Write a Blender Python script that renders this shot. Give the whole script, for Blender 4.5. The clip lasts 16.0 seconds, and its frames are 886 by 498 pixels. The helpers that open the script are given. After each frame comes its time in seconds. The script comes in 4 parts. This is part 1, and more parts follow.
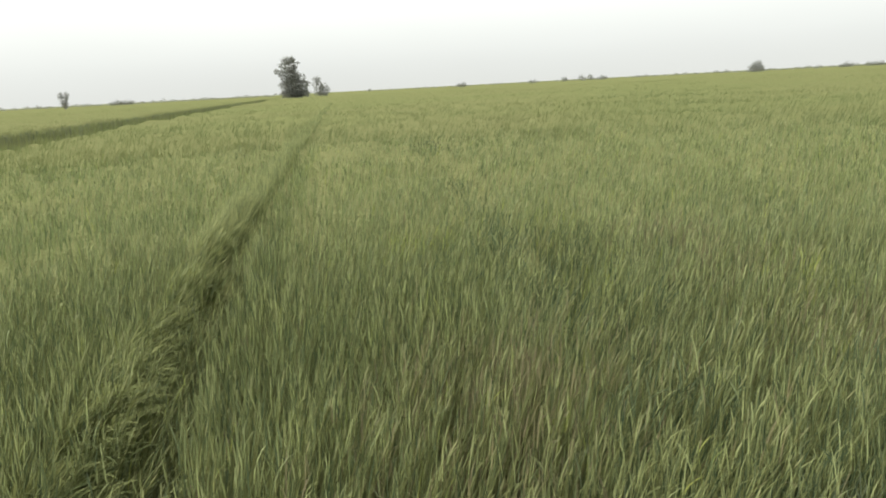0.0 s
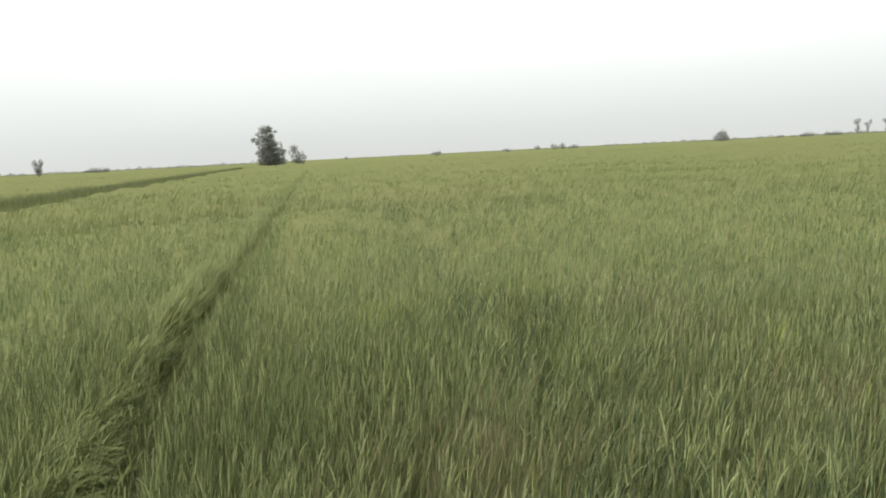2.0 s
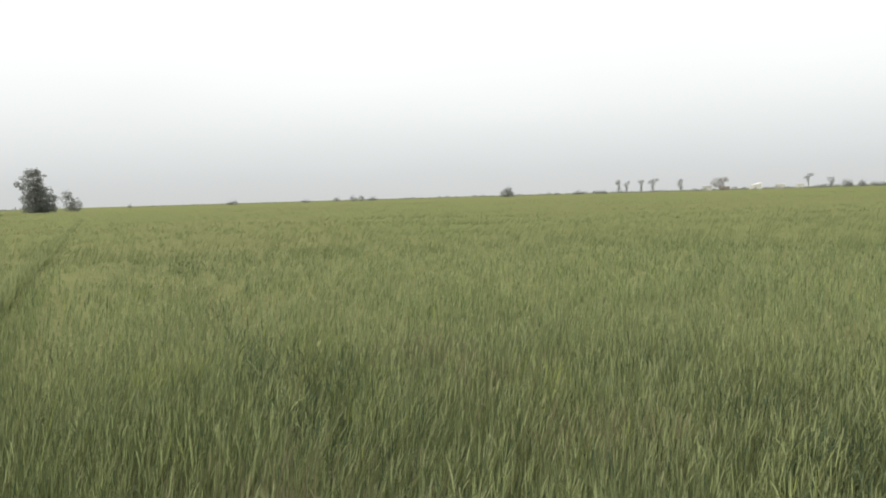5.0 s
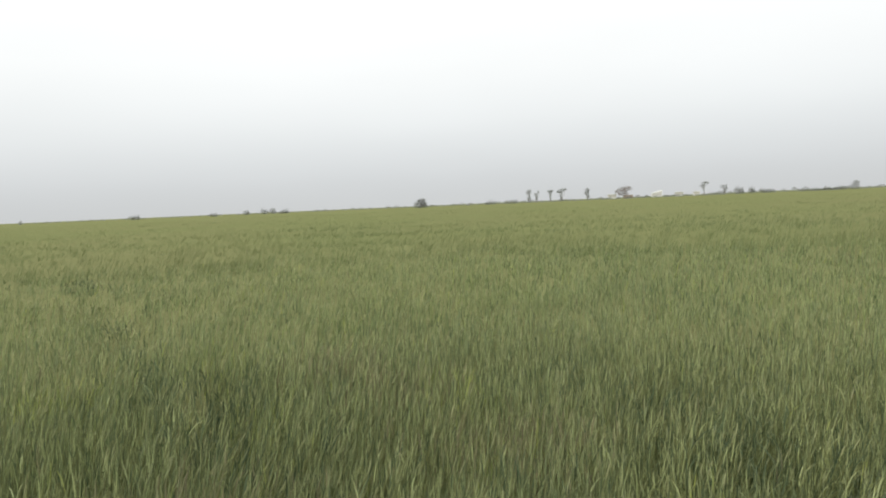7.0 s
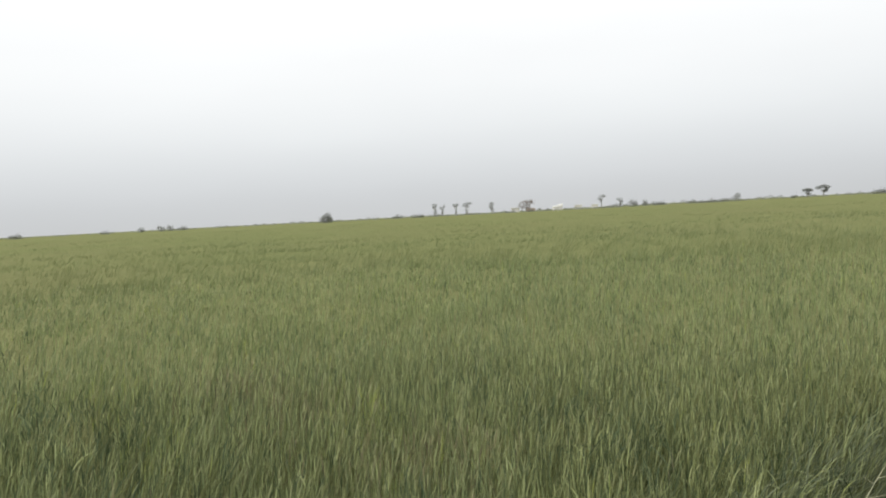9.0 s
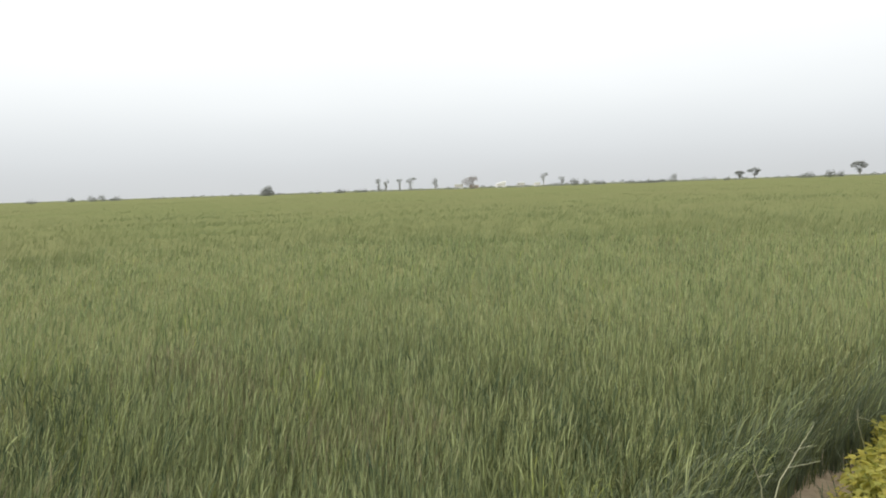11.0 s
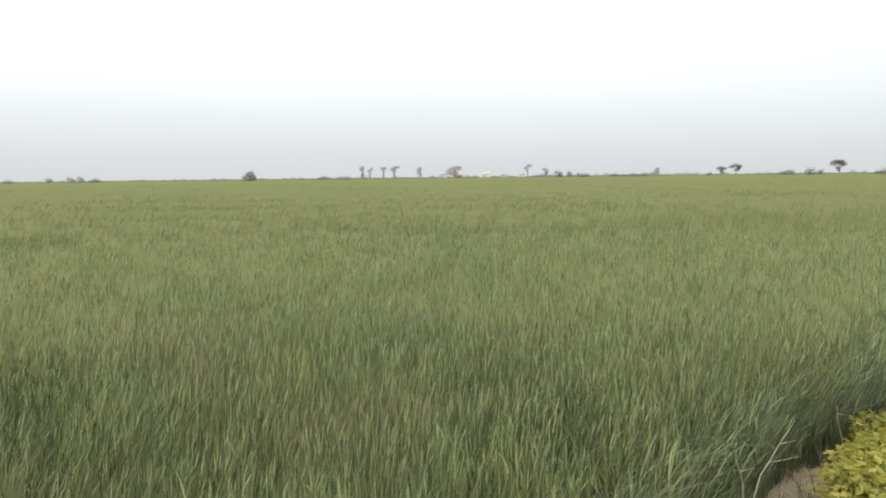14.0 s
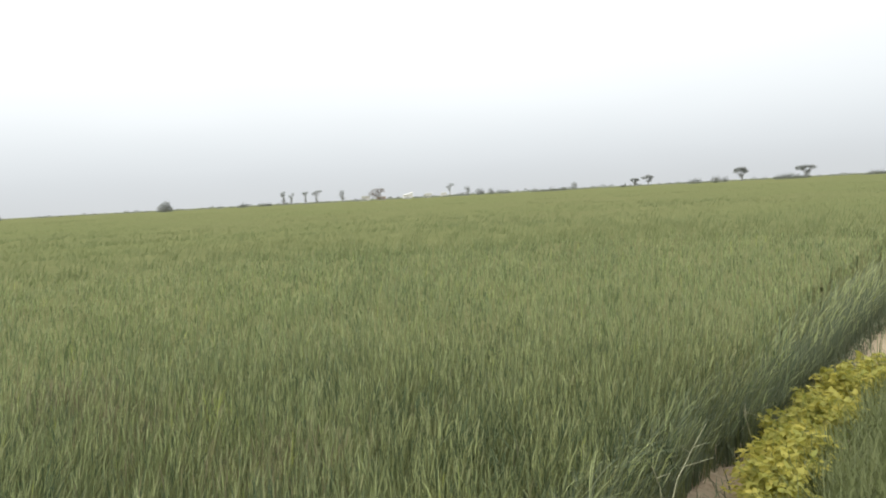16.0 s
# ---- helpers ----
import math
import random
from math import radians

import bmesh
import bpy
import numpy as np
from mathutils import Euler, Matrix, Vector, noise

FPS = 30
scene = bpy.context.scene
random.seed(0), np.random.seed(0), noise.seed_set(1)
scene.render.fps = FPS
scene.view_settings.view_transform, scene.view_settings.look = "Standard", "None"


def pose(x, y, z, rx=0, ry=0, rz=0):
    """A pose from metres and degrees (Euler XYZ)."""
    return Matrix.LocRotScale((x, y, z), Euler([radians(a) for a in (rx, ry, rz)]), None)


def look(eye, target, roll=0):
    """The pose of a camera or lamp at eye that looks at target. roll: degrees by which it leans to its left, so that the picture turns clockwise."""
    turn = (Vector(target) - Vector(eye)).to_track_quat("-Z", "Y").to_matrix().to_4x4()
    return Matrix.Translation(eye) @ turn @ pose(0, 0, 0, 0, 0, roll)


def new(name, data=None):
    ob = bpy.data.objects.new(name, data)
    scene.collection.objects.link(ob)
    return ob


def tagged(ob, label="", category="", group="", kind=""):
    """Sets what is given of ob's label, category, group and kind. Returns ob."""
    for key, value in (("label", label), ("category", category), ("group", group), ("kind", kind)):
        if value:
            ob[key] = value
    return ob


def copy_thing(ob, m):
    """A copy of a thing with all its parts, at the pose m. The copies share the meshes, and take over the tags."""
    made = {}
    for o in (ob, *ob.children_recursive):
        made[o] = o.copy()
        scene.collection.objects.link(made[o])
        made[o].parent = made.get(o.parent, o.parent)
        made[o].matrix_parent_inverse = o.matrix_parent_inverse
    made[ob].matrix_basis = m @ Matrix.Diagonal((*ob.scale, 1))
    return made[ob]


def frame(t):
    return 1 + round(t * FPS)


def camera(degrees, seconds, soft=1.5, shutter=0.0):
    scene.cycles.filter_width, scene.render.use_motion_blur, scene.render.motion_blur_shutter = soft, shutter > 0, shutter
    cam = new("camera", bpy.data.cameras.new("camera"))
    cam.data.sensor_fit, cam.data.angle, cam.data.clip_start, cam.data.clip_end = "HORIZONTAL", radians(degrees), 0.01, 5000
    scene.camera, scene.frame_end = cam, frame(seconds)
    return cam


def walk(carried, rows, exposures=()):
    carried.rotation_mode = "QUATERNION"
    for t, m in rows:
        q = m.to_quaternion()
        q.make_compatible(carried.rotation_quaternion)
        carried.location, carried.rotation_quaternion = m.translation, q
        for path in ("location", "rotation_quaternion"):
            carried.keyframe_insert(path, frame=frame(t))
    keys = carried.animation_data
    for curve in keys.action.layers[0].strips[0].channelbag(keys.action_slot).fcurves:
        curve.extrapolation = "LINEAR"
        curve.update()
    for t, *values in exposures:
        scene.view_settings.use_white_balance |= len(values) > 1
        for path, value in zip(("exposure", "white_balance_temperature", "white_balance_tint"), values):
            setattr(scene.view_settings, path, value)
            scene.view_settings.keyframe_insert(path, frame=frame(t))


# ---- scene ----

# ================= camera =================
EYE = 1.63
cam = camera(65.3, 16.0, soft=1.9)
PATH = [  # seconds, x, y, z off the eye's mean place, yaw, pitch, roll
    (0.0, -0.070, -0.096, -0.016, 24.46, -13.24, -3.02),
    (0.5, -0.075, -0.066, -0.023, 23.76, -11.43, -2.82),
    (1.0, -0.067, -0.064, -0.025, 24.36, -9.77, -2.91),
    (1.5, -0.063, -0.045, -0.021, 23.82, -8.55, -3.08),
    (2.0, -0.044, -0.033, -0.014, 22.17, -7.89, -2.91),
    (2.5, -0.037, -0.046, -0.008, 19.43, -7.16, -2.61),
    (3.0, -0.033, -0.037, -0.006, 16.46, -6.54, -2.10),
    (3.5, -0.035, -0.035, -0.003, 13.54, -5.76, -1.66),
    (4.0, -0.029, -0.037, -0.003, 10.63, -4.86, -1.51),
    (4.5, -0.013, -0.028, 0.002, 7.89, -4.42, -1.57),
    (4.7, -0.012, -0.026, 0.002, 6.87, -4.36, -1.61),
    (6.8, 0.024, 0.020, -0.006, -0.86, -3.84, -2.38),
    (7.0, 0.028, 0.025, -0.006, -1.60, -3.65, -2.46),
    (7.5, 0.035, 0.032, -0.009, -3.62, -3.41, -2.87),
    (8.0, 0.042, 0.037, -0.007, -5.52, -3.15, -3.04),
    (8.5, 0.050, 0.021, -0.002, -7.32, -2.90, -3.17),
    (9.0, 0.051, 0.027, -0.001, -9.34, -2.83, -3.01),
    (9.5, 0.059, 0.033, -0.001, -12.16, -3.12, -2.61),
    (9.7, 0.057, 0.032, 0.001, -13.35, -3.32, -2.45),
    (11.8, 0.015, 0.015, 0.020, -13.98, -6.01, -1.79),
    (12.0, 0.014, 0.015, 0.022, -13.45, -6.11, -1.62),
    (12.5, 0.007, 0.019, 0.021, -13.07, -6.00, -1.06),
    (13.0, 0.008, 0.029, 0.020, -13.87, -5.58, -0.24),
    (13.5, 0.014, 0.034, 0.015, -14.74, -5.81, -0.15),
    (14.0, 0.014, 0.051, 0.013, -15.40, -5.96, -0.65),
    (14.5, 0.009, 0.044, 0.023, -16.28, -5.54, -1.50),
    (15.0, 0.024, 0.038, 0.030, -17.84, -5.13, -2.13),
    (15.5, 0.039, 0.035, 0.032, -19.56, -4.68, -2.69),
    (16.0, 0.064, 0.034, 0.034, -21.57, -4.45, -3.05),
]


def eye_pose(x, y, z, yaw, pitch, roll):
    turn = Euler((0, 0, radians(yaw))).to_matrix() @ Euler((radians(90 + pitch), 0, 0)).to_matrix() @ Euler((0, 0, radians(roll))).to_matrix()
    return Matrix.Translation((x, y, EYE + z)) @ turn.to_4x4()


walk(cam, [(t, eye_pose(*row)) for t, *row in PATH], exposures=[(0.0, 0.10, 6930, 6), (0.5, 0.03, 6900, 6), (2.0, -0.01, 6830, 6), (4.5, -0.16, 6740, 8), (7.0, -0.24, 6650, 9), (9.5, -0.28, 6610, 10), (12.0, -0.07, 6580, 9), (14.0, -0.06, 6550, 9), (16.0, -0.10, 6510, 9)])

# ================= sky and sun =================
SUN_AZ, SUN_EL = -112.0, 54.0  # degrees: clockwise from +y, and up
world = bpy.data.worlds.new("overcast")
scene.world = world
world.use_nodes = True
wn, wl = world.node_tree.nodes, world.node_tree.links
wn.clear()
w_out, w_bg = wn.new("ShaderNodeOutputWorld"), wn.new("ShaderNodeBackground")
w_sky = wn.new("ShaderNodeTexSky")
w_sky.sky_type, w_sky.sun_disc = "NISHITA", False
w_sky.sun_elevation, w_sky.sun_rotation = radians(SUN_EL), radians(SUN_AZ)
w_sky.dust_density, w_sky.air_density = 6.0, 1.0
w_co, w_sep = wn.new("ShaderNodeTexCoord"), wn.new("ShaderNodeSeparateXYZ")
w_ramp = wn.new("ShaderNodeValToRGB")  # the cloud layer: greyer at the horizon, brightest overhead
w_ramp.color_ramp.interpolation = "B_SPLINE"
els = w_ramp.color_ramp.elements
els[0].position, els[0].color = 0.0, (0.300, 0.311, 0.320, 1)
els[1].position, els[1].color = 1.0, (0.92, 0.93, 0.94, 1)
for at, c in ((0.05, (0.332, 0.348, 0.364, 1)), (0.12, (0.415, 0.432, 0.444, 1)), (0.20, (0.47, 0.482, 0.49, 1)), (0.32, (0.52, 0.53, 0.538, 1)), (0.6, (0.74, 0.75, 0.76, 1))):
    e = els.new(at)
    e.color = c
w_noise = wn.new("ShaderNodeTexNoise")
w_noise.inputs["Scale"].default_value, w_noise.inputs["Detail"].default_value = 1.7, 3.0
w_map = wn.new("ShaderNodeMapping")
w_map.inputs["Scale"].default_value = (1.0, 1.0, 3.5)
w_amt = wn.new("ShaderNodeMapRange")
w_amt.inputs["To Min"].default_value, w_amt.inputs["To Max"].default_value = 23.6, 27.2
w_mul = wn.new("ShaderNodeVectorMath")
w_mul.operation = "SCALE"
w_mix = wn.new("ShaderNodeMix")
w_mix.data_type = "RGBA"
w_mix.inputs[0].default_value = 0.88
wl.new(w_co.outputs["Generated"], w_sep.inputs[0])
wl.new(w_co.outputs["Generated"], w_map.inputs[0])
wl.new(w_map.outputs[0], w_noise.inputs["Vector"])
wl.new(w_noise.outputs[0], w_amt.inputs[0])
wl.new(w_sep.outputs[2], w_ramp.inputs[0])
wl.new(w_ramp.outputs[0], w_mul.inputs[0])
wl.new(w_amt.outputs[0], w_mul.inputs["Scale"])
wl.new(w_sky.outputs[0], w_mix.inputs[6])
wl.new(w_mul.outputs[0], w_mix.inputs[7])
wl.new(w_mix.outputs[2], w_bg.inputs[0])
wl.new(w_bg.outputs[0], w_out.inputs[0])
w_bg.inputs[1].default_value = 0.105

sun_data = bpy.data.lights.new("sun", "SUN")
sun_data.energy, sun_data.angle, sun_data.color = 1.5, radians(20), (1.0, 0.94, 0.84)
sun = new("sun", sun_data)
sa, se = radians(SUN_AZ), radians(SUN_EL)
sun.matrix_world = look((30 * math.sin(sa) * math.cos(se), 30 * math.cos(sa) * math.cos(se), 30 * math.sin(se)), (0, 0, 0))


# ================= materials =================
def material(name, dark, light, rough=0.6, vary="island", scale=8.0, detail=4.0, spread=0.5, through_light=0.0, bump=0.0, bump_scale=40.0, spec=0.3,
             crisp=0.0, patch=None, patch_scale=0.25, patch_amount=0.5, patch_two=None, two_scale=0.6, two_amount=0.6):
    """Two colours mixed by a random value per piece and by noise, a patchy third colour, relief, and light passing through."""
    m = bpy.data.materials.new(name)
    m.use_nodes = True
    n, k = m.node_tree.nodes, m.node_tree.links
    n.clear()
    out, bsdf = n.new("ShaderNodeOutputMaterial"), n.new("ShaderNodeBsdfPrincipled")
    geo, tex = n.new("ShaderNodeNewGeometry"), n.new("ShaderNodeTexNoise")
    tex.inputs["Scale"].default_value, tex.inputs["Detail"].default_value = scale, detail
    k.new(geo.outputs["Position"], tex.inputs["Vector"])
    if vary == "island":
        value = geo.outputs["Random Per Island"]
    else:
        info = n.new("ShaderNodeObjectInfo")
        value = info.outputs["Random"]
    blend = n.new("ShaderNodeMix")
    blend.data_type, blend.inputs[0].default_value = "FLOAT", spread
    k.new(tex.outputs[0], blend.inputs[2])
    k.new(value, blend.inputs[3])
    mix = n.new("ShaderNodeMix")
    mix.data_type = "RGBA"
    mix.inputs[6].default_value, mix.inputs[7].default_value = (*dark, 1), (*light, 1)
    if crisp:
        sharp = n.new("ShaderNodeMapRange")
        sharp.inputs["From Min"].default_value, sharp.inputs["From Max"].default_value = crisp, 1 - crisp
        k.new(blend.outputs[0], sharp.inputs[0])
        k.new(sharp.outputs[0], mix.inputs[0])
    else:
        k.new(blend.outputs[0], mix.inputs[0])
    colour = mix.outputs[2]
    for patch, patch_scale, patch_amount, seed in ((patch, patch_scale, patch_amount, 0.0), (patch_two, two_scale, two_amount, 7.3)):
        if not patch:
            continue
        wide, cut, over = n.new("ShaderNodeTexNoise"), n.new("ShaderNodeMapRange"), n.new("ShaderNodeMix")
        wide.inputs["Scale"].default_value, wide.inputs["Detail"].default_value = patch_scale, 3.0
        wide.noise_dimensions = "4D"
        wide.inputs["W"].default_value = seed
        k.new(geo.outputs["Position"], wide.inputs["Vector"])
        cut.inputs["From Min"].default_value, cut.inputs["From Max"].default_value, cut.inputs["To Max"].default_value = 0.4, 0.7, patch_amount
        k.new(wide.outputs[0], cut.inputs[0])
        over.data_type = "RGBA"
        over.inputs[7].default_value = (*patch, 1)
        k.new(cut.outputs[0], over.inputs[0])
        k.new(colour, over.inputs[6])
        colour = over.outputs[2]
    k.new(colour, bsdf.inputs["Base Color"])
    bsdf.inputs["Roughness"].default_value = rough
    bsdf.inputs["Specular IOR Level"].default_value = spec
    if bump:
        fine, rel = n.new("ShaderNodeTexNoise"), n.new("ShaderNodeBump")
        fine.inputs["Scale"].default_value, fine.inputs["Detail"].default_value = bump_scale, 5.0
        k.new(geo.outputs["Position"], fine.inputs["Vector"])
        k.new(fine.outputs[0], rel.inputs["Height"])
        rel.inputs["Strength"].default_value, rel.inputs["Distance"].default_value = bump, 1.0 / bump_scale
        k.new(rel.outputs[0], bsdf.inputs["Normal"])
    if through_light:
        thin, both = n.new("ShaderNodeBsdfTranslucent"), n.new("ShaderNodeMixShader")
        k.new(colour, thin.inputs[0])
        both.inputs[0].default_value = through_light
        k.new(bsdf.outputs[0], both.inputs[1])
        k.new(thin.outputs[0], both.inputs[2])
        k.new(both.outputs[0], out.inputs[0])
    else:
        k.new(bsdf.outputs[0], out.inputs[0])
    return m


M_LEAF = material("wheat_leaf", (0.041, 0.068, 0.034), (0.446, 0.492, 0.224), 0.5, spec=0.25, scale=2.5, spread=0.84, crisp=0.14, through_light=0.28, patch=(0.200, 0.214, 0.106), patch_scale=1.2, patch_amount=0.28, patch_two=(0.075, 0.122, 0.070), two_scale=1.5, two_amount=0.4)
M_MID = material("wheat_leaf_open", (0.056, 0.091, 0.038), (0.342, 0.394, 0.167), 0.5, spec=0.25, scale=2.5, spread=0.78, crisp=0.10, through_light=0.3, patch=(0.190, 0.205, 0.098), patch_scale=0.8, patch_amount=0.32, patch_two=(0.090, 0.135, 0.070), two_scale=0.9, two_amount=0.4)
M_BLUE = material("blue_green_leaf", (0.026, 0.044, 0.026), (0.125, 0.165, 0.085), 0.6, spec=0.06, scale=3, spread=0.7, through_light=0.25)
M_TIRED = material("yellowing_leaf", (0.085, 0.078, 0.046), (0.335, 0.305, 0.175), 0.6, spec=0.2, scale=3, spread=0.75, through_light=0.25)
M_FRESH = material("bright_leaf", (0.13, 0.175, 0.055), (0.43, 0.47, 0.135), 0.5, spec=0.25, scale=3, spread=0.75, through_light=0.35)
# light on the bent-over band put into the colour: lighter than M_TIPS
M_BENT = material("bent_leaf", (0.075, 0.105, 0.046), (0.345, 0.365, 0.158), 0.6, scale=2.5, spread=0.75, through_light=0.3, spec=0.1)
M_TIPS = material("wheat_tips", (0.150, 0.188, 0.079), (0.209, 0.239, 0.101), 0.55, spec=0.2, scale=2.5, spread=0.45, through_light=0.3, patch=(0.215, 0.21, 0.095), patch_scale=0.3, patch_amount=0.4, patch_two=(0.135, 0.165, 0.075), two_scale=0.13, two_amount=0.5)
M_EAR = material("wheat_ear", (0.22, 0.255, 0.12), (0.38, 0.39, 0.20), 0.6, scale=3.0, spread=0.7, through_light=0.12, bump=0.5, bump_scale=220)
M_STEM = material("wheat_stem", (0.10, 0.13, 0.05), (0.22, 0.23, 0.09), 0.6, spread=0.7)
# shade at the crop's foot, in furrow and ditch, put into the leaf colour
M_LOWER = material("shade_dark_leaves", (0.092, 0.118, 0.075), (0.195, 0.222, 0.130), 0.7, scale=2, spread=0.6, through_light=0.25)
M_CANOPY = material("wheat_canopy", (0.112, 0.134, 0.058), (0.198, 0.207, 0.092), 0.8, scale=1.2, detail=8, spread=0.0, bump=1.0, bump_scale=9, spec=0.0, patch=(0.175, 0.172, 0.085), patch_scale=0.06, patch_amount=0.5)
M_SOIL = material("soil", (0.33, 0.255, 0.17), (0.55, 0.455, 0.33), 0.95, scale=5, detail=9, spread=0.0, bump=0.9, bump_scale=24, spec=0.1, patch=(0.33, 0.24, 0.165), patch_scale=1.1, patch_amount=0.5)
M_STRAW = material("dry_straw", (0.25, 0.26, 0.16), (0.38, 0.37, 0.24), 0.7, scale=20, spread=0.4)
M_WEED = material("weed_leaf", (0.25, 0.29, 0.070), (0.58, 0.50, 0.110), 0.5, vary="object", scale=3, spread=0.6, through_light=0.5)
M_WEED_STEM = material("weed_stem", (0.20, 0.24, 0.06), (0.33, 0.34, 0.10), 0.6, vary="object", scale=12)
M_GRASS = material("verge_grass", (0.105, 0.135, 0.055), (0.225, 0.248, 0.100), 0.5, scale=3, spread=0.6, through_light=0.3)
# distance haze put into the colour: paler and greyer than the leaves
M_FOLIAGE = material("hazed_foliage", (0.215, 0.225, 0.207), (0.265, 0.275, 0.253), 0.8, scale=0.5, spread=0.6, through_light=0.68, spec=0.1)
M_FOLIAGE_BROWN = material("brown_foliage", (0.17, 0.145, 0.12), (0.25, 0.205, 0.165), 0.7, scale=0.5, spread=0.6, through_light=0.3)
M_BARK = material("bark", (0.20, 0.185, 0.165), (0.31, 0.29, 0.26), 0.9, scale=3, detail=6, spread=0.0, bump=0.8, bump_scale=14)
M_LIME = material("limewash", (0.76, 0.745, 0.71), (0.86, 0.85, 0.82), 0.85, scale=0.8, detail=6, spread=0.0, patch=(0.60, 0.56, 0.50), patch_scale=0.5, patch_amount=0.3)
M_BRICK = material("brick_wall", (0.36, 0.28, 0.23), (0.48, 0.39, 0.33), 0.9, scale=3.0, detail=8, spread=0.0, bump=0.6, bump_scale=8)
M_CONCRETE = material("roof_slab", (0.42, 0.40, 0.37), (0.55, 0.53, 0.49), 0.9, scale=1.5, detail=6, spread=0.0)


# ================= mesh helpers =================
def sheet_object(name, verts, quads, mats, which=None, smooth=True):
    """One mesh object out of arrays of corners and four-sided faces."""
    me = bpy.data.meshes.new(name)
    me.vertices.add(len(verts))
    me.vertices.foreach_set("co", np.asarray(verts, np.float32).ravel())
    quads = np.asarray(quads, np.int32)
    me.loops.add(quads.size)
    me.loops.foreach_set("vertex_index", quads.ravel())
    me.polygons.add(len(quads))
    me.polygons.foreach_set("loop_start", np.arange(0, quads.size, 4, dtype=np.int32))
    for m in mats:
        me.materials.append(m)
    if which is not None:
        me.polygons.foreach_set("material_index", np.asarray(which, np.int32))
    if smooth:
        me.polygons.foreach_set("use_smooth", np.ones(len(quads), bool))
    me.update(calc_edges=True)
    return new(name, me)


class Heap:
    """Gathers strips and spindles into one mesh."""

    def __init__(self):
        self.v, self.q, self.m, self.n = [], [], [], 0

    def add(self, verts, quads, mat):
        self.v.append(verts.reshape(-1, 3))
        self.q.append(quads + self.n)
        self.m.append(np.full(len(quads), mat, np.int32) if np.isscalar(mat) else np.asarray(mat, np.int32))
        self.n += verts.reshape(-1, 3).shape[0]

    def done(self, name, mats):
        return sheet_object(name, np.concatenate(self.v), np.concatenate(self.q), mats, np.concatenate(self.m))


def path_of(base, head, length, lean, curl, segs, power=1.4):
    """Curved lines: they rise from base, lean towards head and bend over by curl (radians)."""
    pts = [base]
    step = (length / segs)[:, None]
    for k in range(segs):
        a = lean + curl * ((k + 0.5) / segs) ** power
        pts.append(pts[-1] + step * np.stack([np.sin(a) * np.cos(head), np.sin(a) * np.sin(head), np.cos(a)], -1))
    return np.stack(pts, 1)


def strips(heap, pts, side, width, mat, profile):
    """Flat blades along the lines, as wide as the profile says; side: the angle of the blade's breadth."""
    n, k = pts.shape[:2]
    w = np.asarray(profile)[None, :] * width[:, None] * 0.5
    d = np.stack([np.cos(side), np.sin(side), np.zeros(n)], -1)[:, None, :] * w[:, :, None]
    v = np.stack([pts - d, pts + d], 2)
    i = np.arange(n)[:, None] * (2 * k) + 2 * np.arange(k - 1)[None, :]
    q = np.stack([i, i + 1, i + 3, i + 2], -1).reshape(-1, 4)
    heap.add(v, q, mat if np.isscalar(mat) else np.repeat(mat, k - 1))


def spindles(heap, pts, radius, mat, profile, sides=4):
    """Round bodies along the lines."""
    n, k = pts.shape[:2]
    t = np.gradient(pts, axis=1)
    t /= np.linalg.norm(t, axis=2, keepdims=True) + 1e-9
    u = np.cross(t, np.array([0.31, 0.95, 0.1]))
    u /= np.linalg.norm(u, axis=2, keepdims=True) + 1e-9
    w = np.cross(t, u)
    r = (np.asarray(profile)[None, :] * radius[:, None])[:, :, None]
    ring = [pts + r * (math.cos(2 * math.pi * j / sides) * u + math.sin(2 * math.pi * j / sides) * w) for j in range(sides)]
    v = np.stack(ring, 2)
    a = np.arange(n)[:, None, None] * (k * sides) + np.arange(k - 1)[None, :, None] * sides
    j = np.arange(sides)[None, None, :]
    b = (j + 1) % sides
    q = np.stack([a + j, a + b, a + sides + b, a + sides + j], -1).reshape(-1, 4)
    heap.add(v, q, mat)


def bm_object(name, bm, mat, parent=None, label=""):
    me = bpy.data.meshes.new(name)
    bm.to_mesh(me)
    bm.free()
    me.materials.append(mat)
    ob = new(name, me)
    if parent:
        ob.parent = parent
    return tagged(ob, label)


def part(name, bm, mat, parent, label=""):
    return bm_object(name, bm, mat, parent, label)


def waves(x, y, seed, size):
    """A smooth uneven field of about -1 to 1, with features of that size in metres."""
    r = np.random.RandomState(seed)
    s = np.zeros_like(x, dtype=float)
    for _ in range(9):
        a, f, p = r.uniform(0, 2 * np.pi), r.uniform(0.5, 1.6) * 2 * np.pi / size, r.uniform(0, 2 * np.pi)
        s += np.sin(f * (np.cos(a) * x + np.sin(a) * y) + p)
    return s / 4.0


# ================= the plan =================
EDGE_AZ = radians(62)      # way of the field's near edge, clockwise from +y
EDGE_OFF = 1.22            # from the eye to the edge
ROW_AZ = radians(-31.8)    # way of the trodden furrow
FURROW = -0.88             # its offset to the right of the eye's line
DITCH_AZ = radians(-34)
DITCH = (-10.3, -8.2)      # the gap before the next plot
CROP = 0.85


def along(x, y):
    return x * math.sin(EDGE_AZ) + y * math.cos(EDGE_AZ)


def inward(x, y):
    return -x * math.cos(EDGE_AZ) + y * math.sin(EDGE_AZ)


def edge_at(s):
    """How far in the crop begins, along its edge: a shallow bay where the soil lies bare."""
    return np.interp(s, (2.3, 2.9, 3.8, 4.5), (EDGE_OFF + 0.01, EDGE_OFF + 0.08, EDGE_OFF + 0.11, EDGE_OFF))


